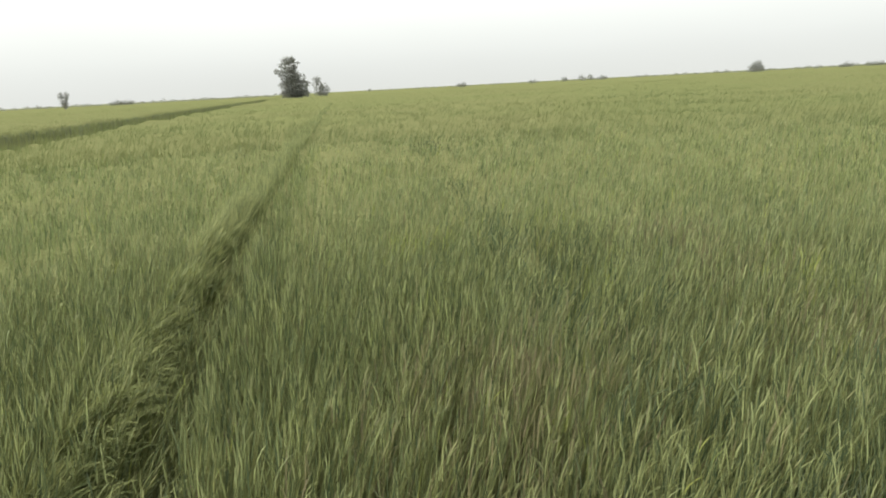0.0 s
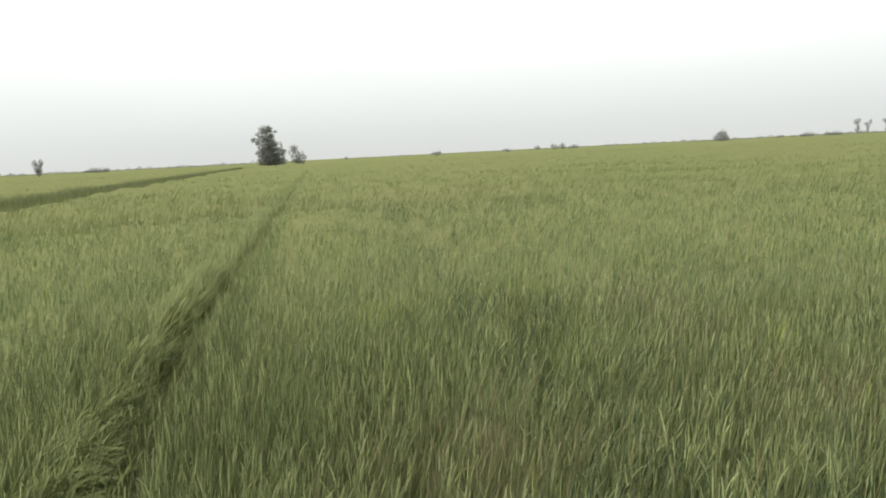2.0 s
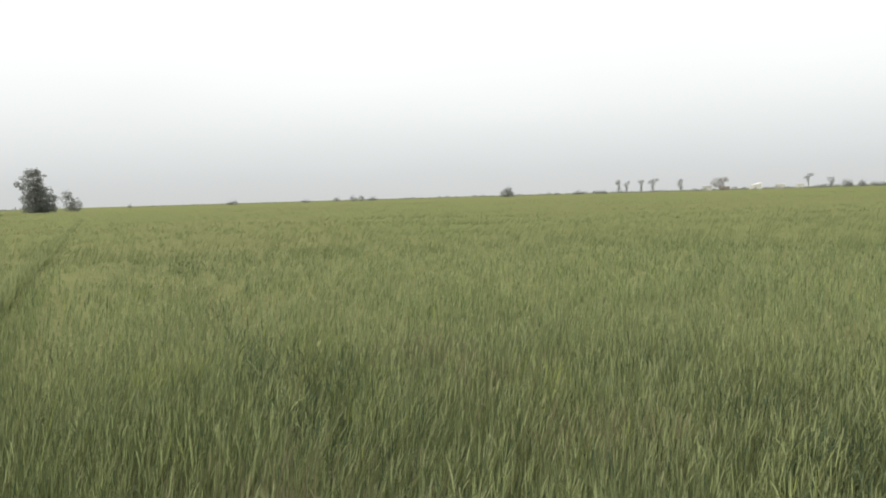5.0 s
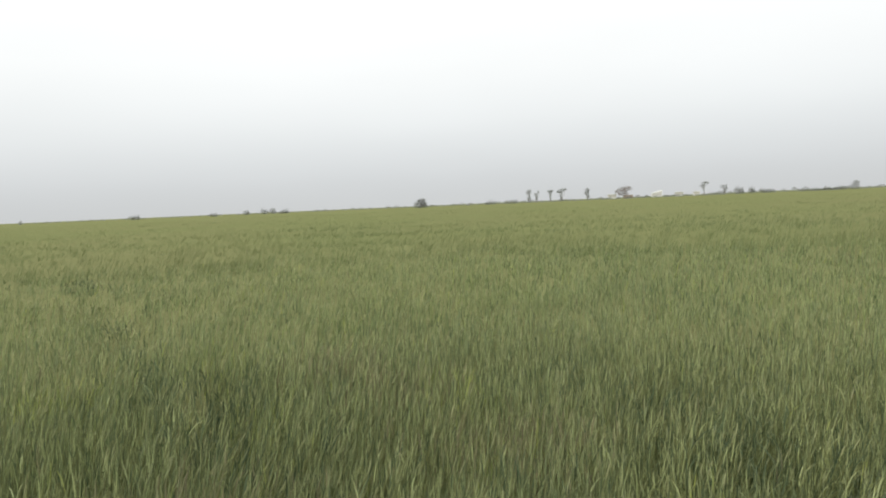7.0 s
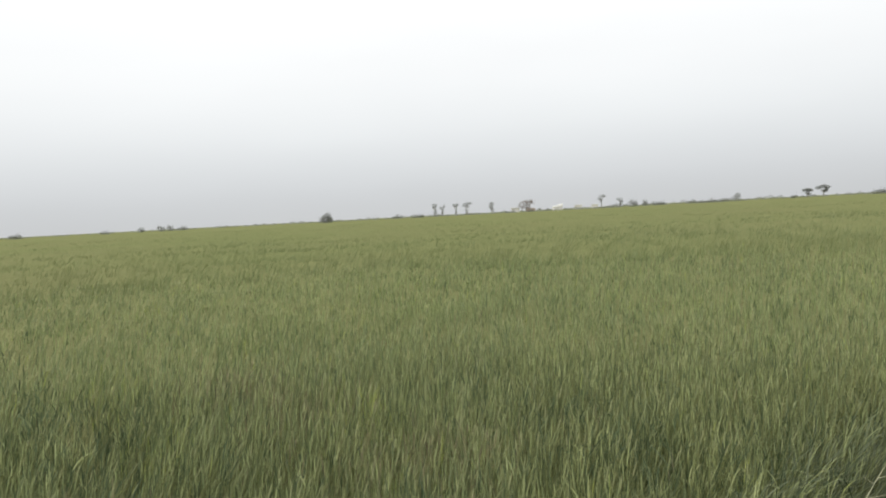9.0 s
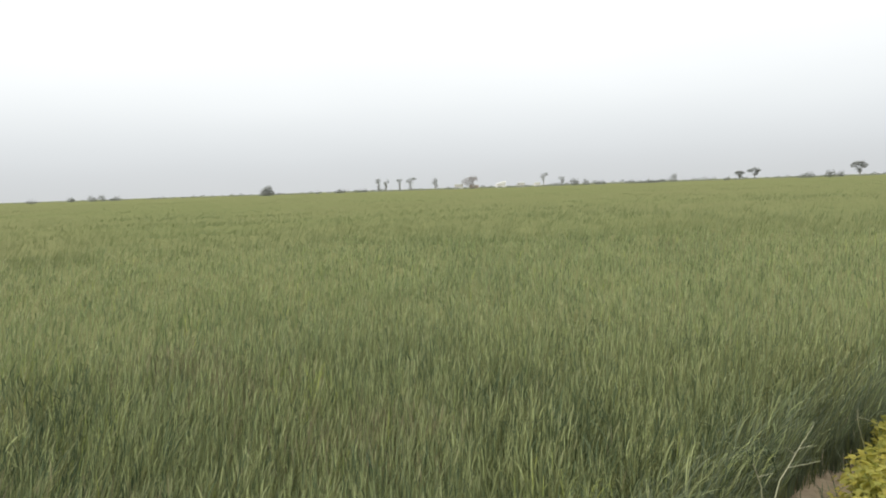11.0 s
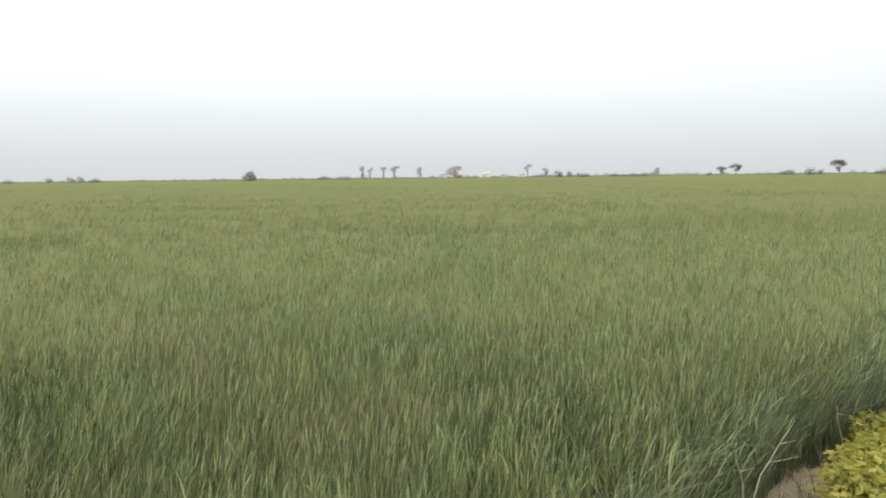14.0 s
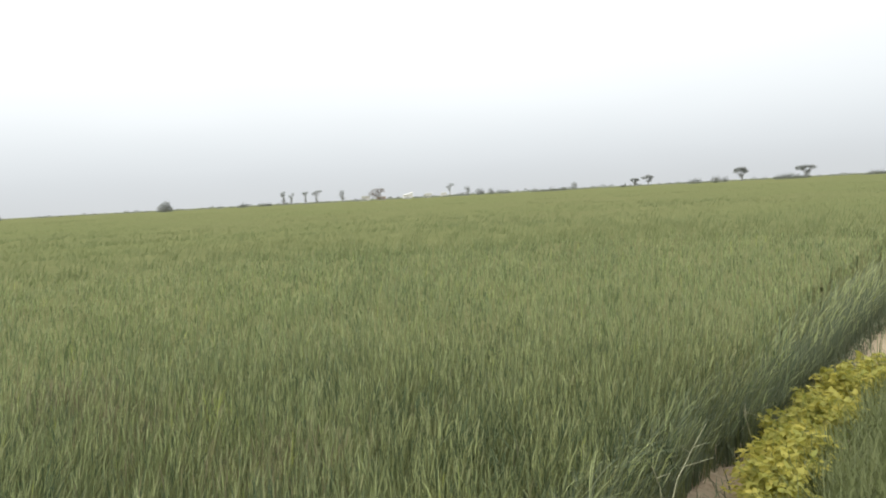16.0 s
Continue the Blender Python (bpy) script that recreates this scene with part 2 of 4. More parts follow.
def beside_furrow(x, y):
    w = 0.025 * np.sin(1.7 * (x * math.sin(ROW_AZ) + y * math.cos(ROW_AZ))) + 0.015 * np.sin(4.1 * y + 1)
    return x * math.cos(ROW_AZ) - y * math.sin(ROW_AZ) - FURROW + w


def beside_ditch(x, y):
    return x * math.cos(DITCH_AZ) - y * math.sin(DITCH_AZ)


# tangled tufts in the stand, given a darker blue-green leaf colour: x, y, radius
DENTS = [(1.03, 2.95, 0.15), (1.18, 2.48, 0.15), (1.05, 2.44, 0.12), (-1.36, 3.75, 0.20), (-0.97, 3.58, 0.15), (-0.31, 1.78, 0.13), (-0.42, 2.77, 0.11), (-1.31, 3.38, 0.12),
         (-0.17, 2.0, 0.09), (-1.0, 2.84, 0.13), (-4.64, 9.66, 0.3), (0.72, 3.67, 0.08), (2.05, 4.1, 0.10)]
TIRED = [(-0.85, 1.80, 0.42), (-0.27, 3.50, 0.30), (-0.64, 4.10, 0.25), (0.28, 2.6, 0.28)]      # yellowing, brownish plants
FRESH = [(0.82, 1.94, 0.10), (0.95, 2.02, 0.08), (-1.53, 4.42, 0.16), (-1.06, 3.36, 0.12), (0.07, 3.30, 0.10), (1.75, 2.25, 0.20), (-2.2, 3.6, 0.2)]  # bright young tillers


def near_to(spots, x, y):
    d = np.zeros_like(x)
    for cx, cy, r in spots:
        d = np.maximum(d, np.exp(-((x - cx) ** 2 + (y - cy) ** 2) / (r * r)))
    return d


TRAIL_AZ, TRAIL = radians(-29.0), (-0.31, 1.78)   # a faint line where someone has walked through


def trail(x, y):
    """How much the plants were disturbed by walking, 0 to 1: in patches along the line."""
    f = (x - TRAIL[0]) * math.cos(TRAIL_AZ) - (y - TRAIL[1]) * math.sin(TRAIL_AZ) + 0.05 * waves(x, y, 61, 1.4)
    return np.exp(-(f / 0.12) ** 2) * np.clip(0.55 + 0.9 * waves(x, y, 62, 0.8), 0, 1) * np.interp(np.hypot(x, y), (1.2, 2, 9, 14), (0, 1, 0.8, 0))


def dented(x, y):
    """How far the crop is pressed down, 0 to 1."""
    d = np.maximum(near_to(DENTS, x, y), 0.9 * trail(x, y))
    return np.clip(np.maximum(d, 0.5 * np.clip(waves(x, y, 5, 2.2) - 0.85, 0, 1)), 0, 1)


def crop_base(x, y):
    return np.where(beside_ditch(x, y) < DITCH[0], 0.02, 0.0)


def scatter(rng, r0, r1, per_m2, fall=0.0, az0=-72, az1=64):
    """Places in the crop from r0 to r1 metres; the density falls with the distance to that power."""
    wedge = radians(az1 - az0)
    p = 2 - fall
    n = int(wedge * per_m2 * r0 ** fall * (r1 ** p - r0 ** p) / p)
    r = (rng.uniform(r0 ** p, r1 ** p, n)) ** (1 / p)
    a = np.radians(rng.uniform(az0, az1, n))
    x, y = r * np.sin(a), r * np.cos(a)
    f, b = beside_furrow(x, y), beside_ditch(x, y)
    keep = (inward(x, y) > edge_at(along(x, y)) + 0.06 * waves(x, y, 3, 0.6)) & ~((f > np.interp(r, (3, 6), (-0.055, 0.0))) & (f < np.interp(r, (2, 2.8, 3.8, 5, 12, 30), (0.20, 0.16, 0.08, 0.03, 0.0, -0.01)) + 0.025 * waves(x, y, 8, 1.1))) & ~((b > DITCH[0]) & (b < DITCH[1]))
    return x[keep], y[keep]


# ================= ground =================
def build_ground():
    g = np.geomspace(1, 4201, 60) - 1
    g = np.concatenate([-g[:0:-1], g])
    near = np.linspace(-9, 9, 81)
    g = np.unique(np.concatenate([g[np.abs(g) > 9.05], near]))
    x, y = np.meshgrid(g, g)
    n, b, r = inward(x, y), beside_ditch(x, y), np.hypot(x, y)
    z = 0.035 * waves(x, y, 11, 1.3) * (r < 40) + 0.015 * waves(x, y, 12, 0.4) * (r < 12)
    z += np.where(r < 60, 0.06 * np.clip((1.15 - n) / 0.4, 0, 1), 0)
    z -= np.where((b > DITCH[0]) & (b < DITCH[1]) & (n > 0) & (r < 200), 0.15, 0)
    k = len(g)
    i = (np.arange(k - 1)[:, None] * k + np.arange(k - 1)[None, :]).ravel()
    ob = sheet_object("ground", np.stack([x, y, z], -1).reshape(-1, 3), np.stack([i, i + 1, i + k + 1, i + k], -1), [M_SOIL])
    tagged(ob, "dry brown soil and far farmland under the wheat field", "ground", kind="structure")


# ================= wheat =================
WIND = math.radians(22)   # the way the crop leans, from +x
UP = (0.55, 1.0, 0.92, 0.66, 0.0)


def build_wheat_near(name, r0, r1, per_m2, seed, fine, fall=0.0):
    rng = np.random.RandomState(seed)
    x, y = scatter(rng, r0, r1, per_m2, fall)
    share = np.clip((np.hypot(x, y) - 2.8) / 2.6, 0, 1)           # the finer stand thins out as the coarser one sets in
    keep = rng.uniform(0, 1, len(x)) < (1 - share if fine else share)
    x, y = x[keep], y[keep]
    d = dented(x, y)
    thin = rng.uniform(0, 1, len(x)) > 0.6 * d                      # pressed places are sparse
    x, y, d = x[thin], y[thin], d[thin]
    n, r = len(x), np.hypot(x, y)
    widen = np.ones(n) if fine else r / 5.0 * 0.62 + 1.0
    f, inn = beside_furrow(x, y), inward(x, y)
    strip = np.exp(-((f + 0.11) / 0.075) ** 2) * np.clip((6 - r) / 2.5, 0, 1)   # trodden plants beside the furrow
    lip = np.clip(1 - (inn - edge_at(along(x, y))) / np.interp(along(x, y), (2, 3.4, 5), (0.34, 0.30, 0.13)), 0, 1)                # the low, drooping outermost plants
    wall = np.exp(-((f - 0.22) / 0.12) ** 2)                        # plants on the furrow's upright side
    calm = 1 - 0.8 * np.clip((x + 0.6) / 1.8, 0, 1)                 # less wind towards the verge
    tall = CROP * (1 + 0.035 * waves(x, y, 21, 0.9) + 0.045 * waves(x, y, 26, 0.15) + 0.04 * waves(x, y, 28, 0.42) + 0.05 * waves(x, y, 34, 1.1) * np.clip((r - 3) / 3, 0, 1) + rng.normal(0, 0.06, n)) * (1 - 0.08 * d) * (1 - 0.32 * strip) * (1 - np.interp(along(x, y), (2, 3.4, 5), (0.42, 0.42, 0.25)) * lip ** 1.3)
    lean = np.radians((14 + 6 * waves(x, y, 22, 1.5)) * calm + 7 * waves(x, y, 27, 0.2)) * (1 - wall) + rng.normal(0, 1, n) * (0.06 + 0.09 * (1 - calm)) + 0.42 * d + 0.12 * strip + 0.05 * lip
    head = WIND + 0.5 * waves(x, y, 23, 2.0) + 0.5 * waves(x, y, 29, 0.2) + rng.normal(0, 0.4, n)
    head = np.where(strip > 0.3, math.radians(20) + 0.5 * waves(x, y, 24, 0.7) + rng.normal(0, 0.3, n), head)
    head = np.where(lip > 0.7, math.radians(-40) + 0.8 * waves(x, y, 45, 0.3) + rng.normal(0, 0.6, n), head)
    head = np.where(d > 0.4, 2.5 * waves(x, y, 25, 0.4) + rng.normal(0, 0.4, n), head)
    bend = 0.12 + 0.5 * strip + 0.35 * d + 0.12 * lip + np.abs(rng.normal(0, 0.08, n))
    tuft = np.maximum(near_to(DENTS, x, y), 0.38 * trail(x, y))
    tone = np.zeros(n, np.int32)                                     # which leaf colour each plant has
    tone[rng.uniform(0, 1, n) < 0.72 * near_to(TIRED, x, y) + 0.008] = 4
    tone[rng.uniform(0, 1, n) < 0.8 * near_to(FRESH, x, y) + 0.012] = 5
    # darkest leaf colour: the tufts, the walked line and some edge plants
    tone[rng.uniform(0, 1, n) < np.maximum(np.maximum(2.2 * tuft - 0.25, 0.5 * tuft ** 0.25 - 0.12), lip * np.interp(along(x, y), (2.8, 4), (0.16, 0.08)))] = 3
    base = np.stack([x, y, crop_base(x, y)], -1)
    heap = Heap()
    segs = 4 if fine else 3
    stem = path_of(base, head, tall * 0.88, lean, bend, segs, 2.0)
    if fine:
        spindles(heap, stem[:, ::2], np.full(n, 0.0018), 2, (1, 0.85, 0.6), 3)
    # slender ears on some of the stems
    ear = rng.uniform(0, 1, n) < 0.14
    dirn = stem[:, -1] - stem[:, -2]
    dirn /= np.linalg.norm(dirn, axis=1, keepdims=True)
    long = rng.uniform(0.04, 0.065, n)
    ks = 5 if fine else 3
    prof = (0.35, 0.95, 1.0, 0.8, 0.08) if fine else (0.4, 1.0, 0.1)
    ears = stem[:, -1][:, None, :] + dirn[:, None, :] * (np.linspace(0, 1, ks)[None, :, None] * long[:, None, None])
    spindles(heap, ears[ear], (rng.uniform(0.0016, 0.0024, n) * widen)[ear], 1, prof, 4 if fine else 3)
    # leaves: flag leaf and upper leaves stand steeply, lower ones fill the stand
    kinds = ((0.96, 0.075, 0.0029), (0.89, 0.095, 0.0031), (0.80, 0.11, 0.0034), (0.68, 0.13, 0.0044), (0.45, 0.18, 0.0060))
    for j, (h, ll, ww) in enumerate(kinds if fine else kinds[:3]):
        k = h * segs
        a = int(k)
        at = stem[:, a] + (stem[:, min(a + 1, segs)] - stem[:, a]) * (k - a)
        lh = np.where(rng.uniform(0, 1, n) < 0.30 + 0.35 * calm, head + rng.normal(0, 0.7, n), rng.uniform(0, 2 * np.pi, n))
        lh = np.where((strip > 0.3) | (lip > 0.8), head + rng.normal(0, 0.4, n), lh)
        floppy = rng.uniform(0, 1, n) < 0.14 + 0.08 * (1 - calm) + 0.25 * d + 0.2 * lip
        pts = path_of(at, lh, ll * rng.uniform(0.65, 1.3, n) * (1 + 0.4 * lip), rng.uniform(0.03, 0.24, n) * (1 + 0.7 * (1 - calm)) + lean * 0.5 * np.cos(lh - head) + 0.6 * strip + 0.12 * lip,
                      np.abs(rng.normal(0.05, 0.17, n)) + 1.0 * floppy + 0.4 * strip + 0.25 * lip, 4 if fine else 2)
        # lower leaves of the outermost plants get the shade-dark colour
        edge = (lip > 0.55) & (h < 0.85)
        strips(heap, pts, lh + np.pi / 2 + rng.normal(0, 0.5, n), ww * widen * rng.uniform(0.7, 1.3, n), np.where(edge, 6, tone), UP if fine else (0.7, 1.0, 0.0))
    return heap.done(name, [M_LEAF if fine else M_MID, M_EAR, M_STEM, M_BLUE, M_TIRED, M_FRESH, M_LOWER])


def build_wheat_far(name, r0, r1, per_m2, seed, fall):
    """Tufts of upright blades: only their tips show at this distance."""
    rng = np.random.RandomState(seed)
    x, y = scatter(rng, r0, r1, per_m2, fall, -66, 60)
    n = len(x)
    r = np.hypot(x, y)
    width, blade = 0.0095 * (r / 12) ** 0.8, np.interp(r, (12, 130), (0.34, 0.26))
    d = dented(x, y)
    heap = Heap()
    for j in range(3):
        ox, oy = rng.normal(0, 1, n) * width * 4, rng.normal(0, 1, n) * width * 4
        top = CROP * (1 + 0.05 * waves(x, y, 21, 0.9) + 0.05 * waves(x, y, 31, 6.0) + rng.normal(0, 1, n) * np.interp(r, (12, 40), (0.035, 0.012))) * (1 - 0.15 * d)
        head = WIND + rng.normal(0, 0.8, n)
        ln = blade * rng.uniform(0.8, 1.2, n)
        base = np.stack([x + ox, y + oy, crop_base(x, y) + top - ln * 0.95], -1)
        pts = path_of(base, head, ln, 0.1 + np.abs(rng.normal(0, 0.1, n)), 0.2 + np.abs(rng.normal(0, 0.25, n)), 2)
        strips(heap, pts, rng.uniform(0, np.pi, n), width * rng.uniform(0.7, 1.3, n), 0, (0.8, 1.0, 0.1))
    return heap.done(name, [M_TIPS])


def build_furrow_band():
    """Tufts combed over beside the furrow, their tips arching out above its open, dark floor."""
    rng = np.random.RandomState(140)
    heap = Heap()

    def spot(t, f):
        return t * math.sin(ROW_AZ) + (f + FURROW) * math.cos(ROW_AZ), t * math.cos(ROW_AZ) - (f + FURROW) * math.sin(ROW_AZ)

    # tufts: place along the furrow and across it, height, heading, spread
    near = 1.15 + 4.6 * rng.uniform(0, 1, 390)
    far = 5.0 * (50 / 5.0) ** rng.uniform(0, 1, 850)
    for tufts, blades, wide, mat in ((near, 24, (0.0042, 0.0070), 0), (far, 10, (0.0040, 0.0065), 2)):
        m = len(tufts)
        t = np.repeat(tufts, blades)
        f0 = rng.uniform(-0.19, -0.05, m) + np.interp(tufts, (1.5, 3, 6), (-0.01, 0.01, 0.03))
        f = np.repeat(f0, blades)
        n = m * blades
        t, f = t + rng.normal(0, 0.035, n) * (1 + 0.04 * t), f + rng.normal(0, 0.022, n)
        x, y = spot(t, f)
        rise = np.interp(t, (1.2, 2.2, 3, 5, 9, 20), (-0.10, -0.02, 0.02, 0.14, 0.17, 0.18))
        z = np.repeat(rng.uniform(0.50, 0.60, m) - 0.35 * (f0 + 0.11), blades) + rise + 0.03 * waves(x, y, 41, 0.5) + rng.normal(0, 0.02, n)
        # far tufts turned to fit the camera's view, showing their brighter upper faces
        turn = np.repeat(np.interp(tufts, (3.5, 6), (math.radians(24), math.radians(118))) + rng.normal(0, 0.45, m), blades)
        head = turn + rng.normal(0, 0.22, n)
        over = np.repeat(rng.uniform(0.9, 1.7, m) * np.interp(tufts, (2.5, 4, 6), (1, 0.6, 0.25)), blades)
        pts = path_of(np.stack([x, y, z], -1), head, np.repeat(rng.uniform(0.11, 0.19, m), blades) * rng.uniform(0.75, 1.2, n), rng.uniform(0.05, 0.5, n) + np.interp(t, (4, 8), (0, 0.15)), over * rng.uniform(0.8, 1.2, n), 5, 1.1)
        keep = inward(x, y) > EDGE_OFF
        strips(heap, pts[keep], (head + np.pi / 2 + rng.normal(0, 0.3, n))[keep], (rng.uniform(*wide, n) * (1 + 0.06 * t))[keep], np.where(rng.uniform(0, 1, n) < 0.85, 0, mat)[keep], (0.5, 1.0, 1.0, 0.85, 0.55, 0.0))
    # leaves on the furrow's floor and flanks, in a colour darkened for shade
    n = 1100
    t, f = 1.0 + 14 * rng.uniform(0, 1, n) ** 1.4, rng.uniform(-0.20, 0.10, n)
    x, y = spot(t, f)
    head = rng.uniform(0, 6.28, n)
    pts = path_of(np.stack([x, y, np.full(n, 0.0)], -1), head, rng.uniform(0.10, 0.26, n) + 1.6 * np.clip(-f, 0, 1), rng.uniform(0.05, 0.4, n), rng.uniform(0.2, 0.8, n), 3)
    keep = inward(x, y) > EDGE_OFF
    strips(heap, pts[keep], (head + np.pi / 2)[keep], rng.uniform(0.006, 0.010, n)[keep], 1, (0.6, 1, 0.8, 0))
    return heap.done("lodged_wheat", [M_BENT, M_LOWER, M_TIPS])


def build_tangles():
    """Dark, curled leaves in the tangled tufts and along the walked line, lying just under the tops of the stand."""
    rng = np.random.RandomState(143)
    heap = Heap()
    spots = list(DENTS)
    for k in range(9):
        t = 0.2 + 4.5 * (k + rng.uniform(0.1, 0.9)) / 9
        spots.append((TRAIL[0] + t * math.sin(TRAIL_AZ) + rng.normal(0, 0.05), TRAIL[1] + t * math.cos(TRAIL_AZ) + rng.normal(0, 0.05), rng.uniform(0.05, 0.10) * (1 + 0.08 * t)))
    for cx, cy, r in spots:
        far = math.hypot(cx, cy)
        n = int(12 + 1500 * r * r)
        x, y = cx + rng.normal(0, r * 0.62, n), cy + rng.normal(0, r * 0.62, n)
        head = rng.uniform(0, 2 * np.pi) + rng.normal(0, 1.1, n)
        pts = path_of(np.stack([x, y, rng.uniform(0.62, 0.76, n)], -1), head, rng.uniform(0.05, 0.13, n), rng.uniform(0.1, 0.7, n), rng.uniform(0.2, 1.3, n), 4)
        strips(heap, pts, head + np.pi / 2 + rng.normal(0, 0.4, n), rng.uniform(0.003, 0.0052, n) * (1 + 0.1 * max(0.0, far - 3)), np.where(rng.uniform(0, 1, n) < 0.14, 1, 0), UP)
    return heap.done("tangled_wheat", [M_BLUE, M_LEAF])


def build_edge_leaves():
    """Long leaves that arch out of the crop over the dark foot of its edge, and leaves in a colour darkened for shade
    that fill the foot.
    """
    rng = np.random.RandomState(141)
    heap = Heap()

    def spot(s, w):
        return s * math.sin(EDGE_AZ) - w * math.cos(EDGE_AZ), s * math.cos(EDGE_AZ) + w * math.sin(EDGE_AZ)

    n = 2300
    s = 0.3 + 9.5 * rng.uniform(0, 1, n) ** 1.3
    w = edge_at(s) + np.abs(rng.normal(0, 0.06, n)) - 0.02
    x, y = spot(s, w)
    z = rng.uniform(0.14, np.interp(s, (2, 3.4, 5), (0.5, 0.5, 0.64)), n)
    head = math.radians(-28) + 0.5 * waves(x, y, 44, 0.35) + rng.normal(0, 0.5, n)
    pts = path_of(np.stack([x, y, z], -1), head, rng.uniform(0.13, 0.26, n), rng.uniform(0.1, 0.6, n), rng.uniform(0.3, 1.3, n), 5)
    strips(heap, pts, head + np.pi / 2 + rng.normal(0, 0.3, n), rng.uniform(0.003, 0.006, n), np.where(rng.uniform(0, 1, n) < 0.35, 1, 0), (0.5, 1, 1, 0.9, 0.6, 0))
    # a tuft of long leaves swept over sideways at the edge
    n = 150
    s, w = rng.normal(3.02, 0.10, n), EDGE_OFF + rng.normal(0.08, 0.04, n)
    x, y = spot(s, w)
    head = math.radians(192) + rng.normal(0, 0.3, n)
    pts = path_of(np.stack([x, y, rng.uniform(0.16, 0.42, n)], -1), head, rng.uniform(0.20, 0.36, n), rng.uniform(0.3, 0.9, n), rng.uniform(0.8, 1.5, n), 6, 1.1)
    strips(heap, pts, head + np.pi / 2 + rng.normal(0, 0.3, n), rng.uniform(0.003, 0.006, n), np.where(rng.uniform(0, 1, n) < 0.5, 2, 0), (0.5, 1, 1, 1, 0.8, 0.5, 0))
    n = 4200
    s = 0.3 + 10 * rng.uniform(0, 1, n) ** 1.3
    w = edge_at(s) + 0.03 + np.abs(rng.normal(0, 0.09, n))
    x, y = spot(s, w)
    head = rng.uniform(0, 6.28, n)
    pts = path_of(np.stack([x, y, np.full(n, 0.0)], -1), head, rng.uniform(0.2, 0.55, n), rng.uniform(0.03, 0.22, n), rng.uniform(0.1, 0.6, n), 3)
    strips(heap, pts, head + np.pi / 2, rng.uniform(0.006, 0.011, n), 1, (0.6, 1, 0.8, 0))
    # low seedlings in patches on the bare strip, in the same shade-dark colour
    n = 2600
    s, w = 0.3 + 9 * rng.uniform(0, 1, n) ** 1.2, rng.uniform(1.08, 1.25, n)
    x, y = spot(s, w)
    keep = waves(x, y, 43, 0.5) + 3.0 * (w - 1.12) + rng.normal(0, 0.35, n) > np.where(s < 4.2, 0.6, -0.1)
    x, y = x[keep], y[keep]
    n = len(x)
    head = rng.uniform(0, 6.28, n)
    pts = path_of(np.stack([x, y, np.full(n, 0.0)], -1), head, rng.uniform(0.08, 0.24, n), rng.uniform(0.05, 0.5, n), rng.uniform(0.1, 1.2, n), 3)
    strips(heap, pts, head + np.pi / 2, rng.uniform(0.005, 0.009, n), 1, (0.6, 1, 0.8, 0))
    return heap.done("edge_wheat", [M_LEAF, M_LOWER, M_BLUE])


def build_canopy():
    """A sheet standing in for the closed mass of lower leaves, and for the whole crop farther out."""
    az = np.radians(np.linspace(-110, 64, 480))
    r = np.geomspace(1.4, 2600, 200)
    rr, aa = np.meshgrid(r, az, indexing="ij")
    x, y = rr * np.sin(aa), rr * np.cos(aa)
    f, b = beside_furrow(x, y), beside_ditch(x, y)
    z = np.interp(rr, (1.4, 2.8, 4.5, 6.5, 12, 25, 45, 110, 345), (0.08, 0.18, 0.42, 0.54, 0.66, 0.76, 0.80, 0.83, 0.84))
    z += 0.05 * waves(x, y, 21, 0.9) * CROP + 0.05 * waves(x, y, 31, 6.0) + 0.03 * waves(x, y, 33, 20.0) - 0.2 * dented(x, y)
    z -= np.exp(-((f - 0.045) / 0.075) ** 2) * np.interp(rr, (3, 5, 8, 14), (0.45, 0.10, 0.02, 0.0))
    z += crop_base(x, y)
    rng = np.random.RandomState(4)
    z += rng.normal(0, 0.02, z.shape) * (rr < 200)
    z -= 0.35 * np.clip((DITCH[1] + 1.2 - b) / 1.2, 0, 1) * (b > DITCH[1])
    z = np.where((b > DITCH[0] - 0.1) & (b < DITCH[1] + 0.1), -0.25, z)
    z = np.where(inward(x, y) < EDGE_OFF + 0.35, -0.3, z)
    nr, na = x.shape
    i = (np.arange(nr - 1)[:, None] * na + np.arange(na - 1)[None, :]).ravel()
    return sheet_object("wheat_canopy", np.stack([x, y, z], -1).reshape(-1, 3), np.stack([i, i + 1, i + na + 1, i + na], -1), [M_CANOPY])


def build_plot_edge():
    """Lower leaves, part of them darkened in colour for shade, on the standing side of the next plot, across the gap.
    """
    rng = np.random.RandomState(142)
    heap = Heap()
    n = 9000
    t = 8 * (150 / 8) ** rng.uniform(0, 1, n)
    w = DITCH[0] - np.abs(rng.normal(0, 0.08, n)) + 0.06
    x, y = t * math.sin(DITCH_AZ) + w * math.cos(DITCH_AZ), t * math.cos(DITCH_AZ) - w * math.sin(DITCH_AZ)
    pts = path_of(np.stack([x, y, np.full(n, -0.05)], -1), rng.uniform(0, 6.28, n), rng.uniform(0.6, 0.86, n), rng.uniform(0, 0.1, n), rng.uniform(0, 0.2, n), 2)
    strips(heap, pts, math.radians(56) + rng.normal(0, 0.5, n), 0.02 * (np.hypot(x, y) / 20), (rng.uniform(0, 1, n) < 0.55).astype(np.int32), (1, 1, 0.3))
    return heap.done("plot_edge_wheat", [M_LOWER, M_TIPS])


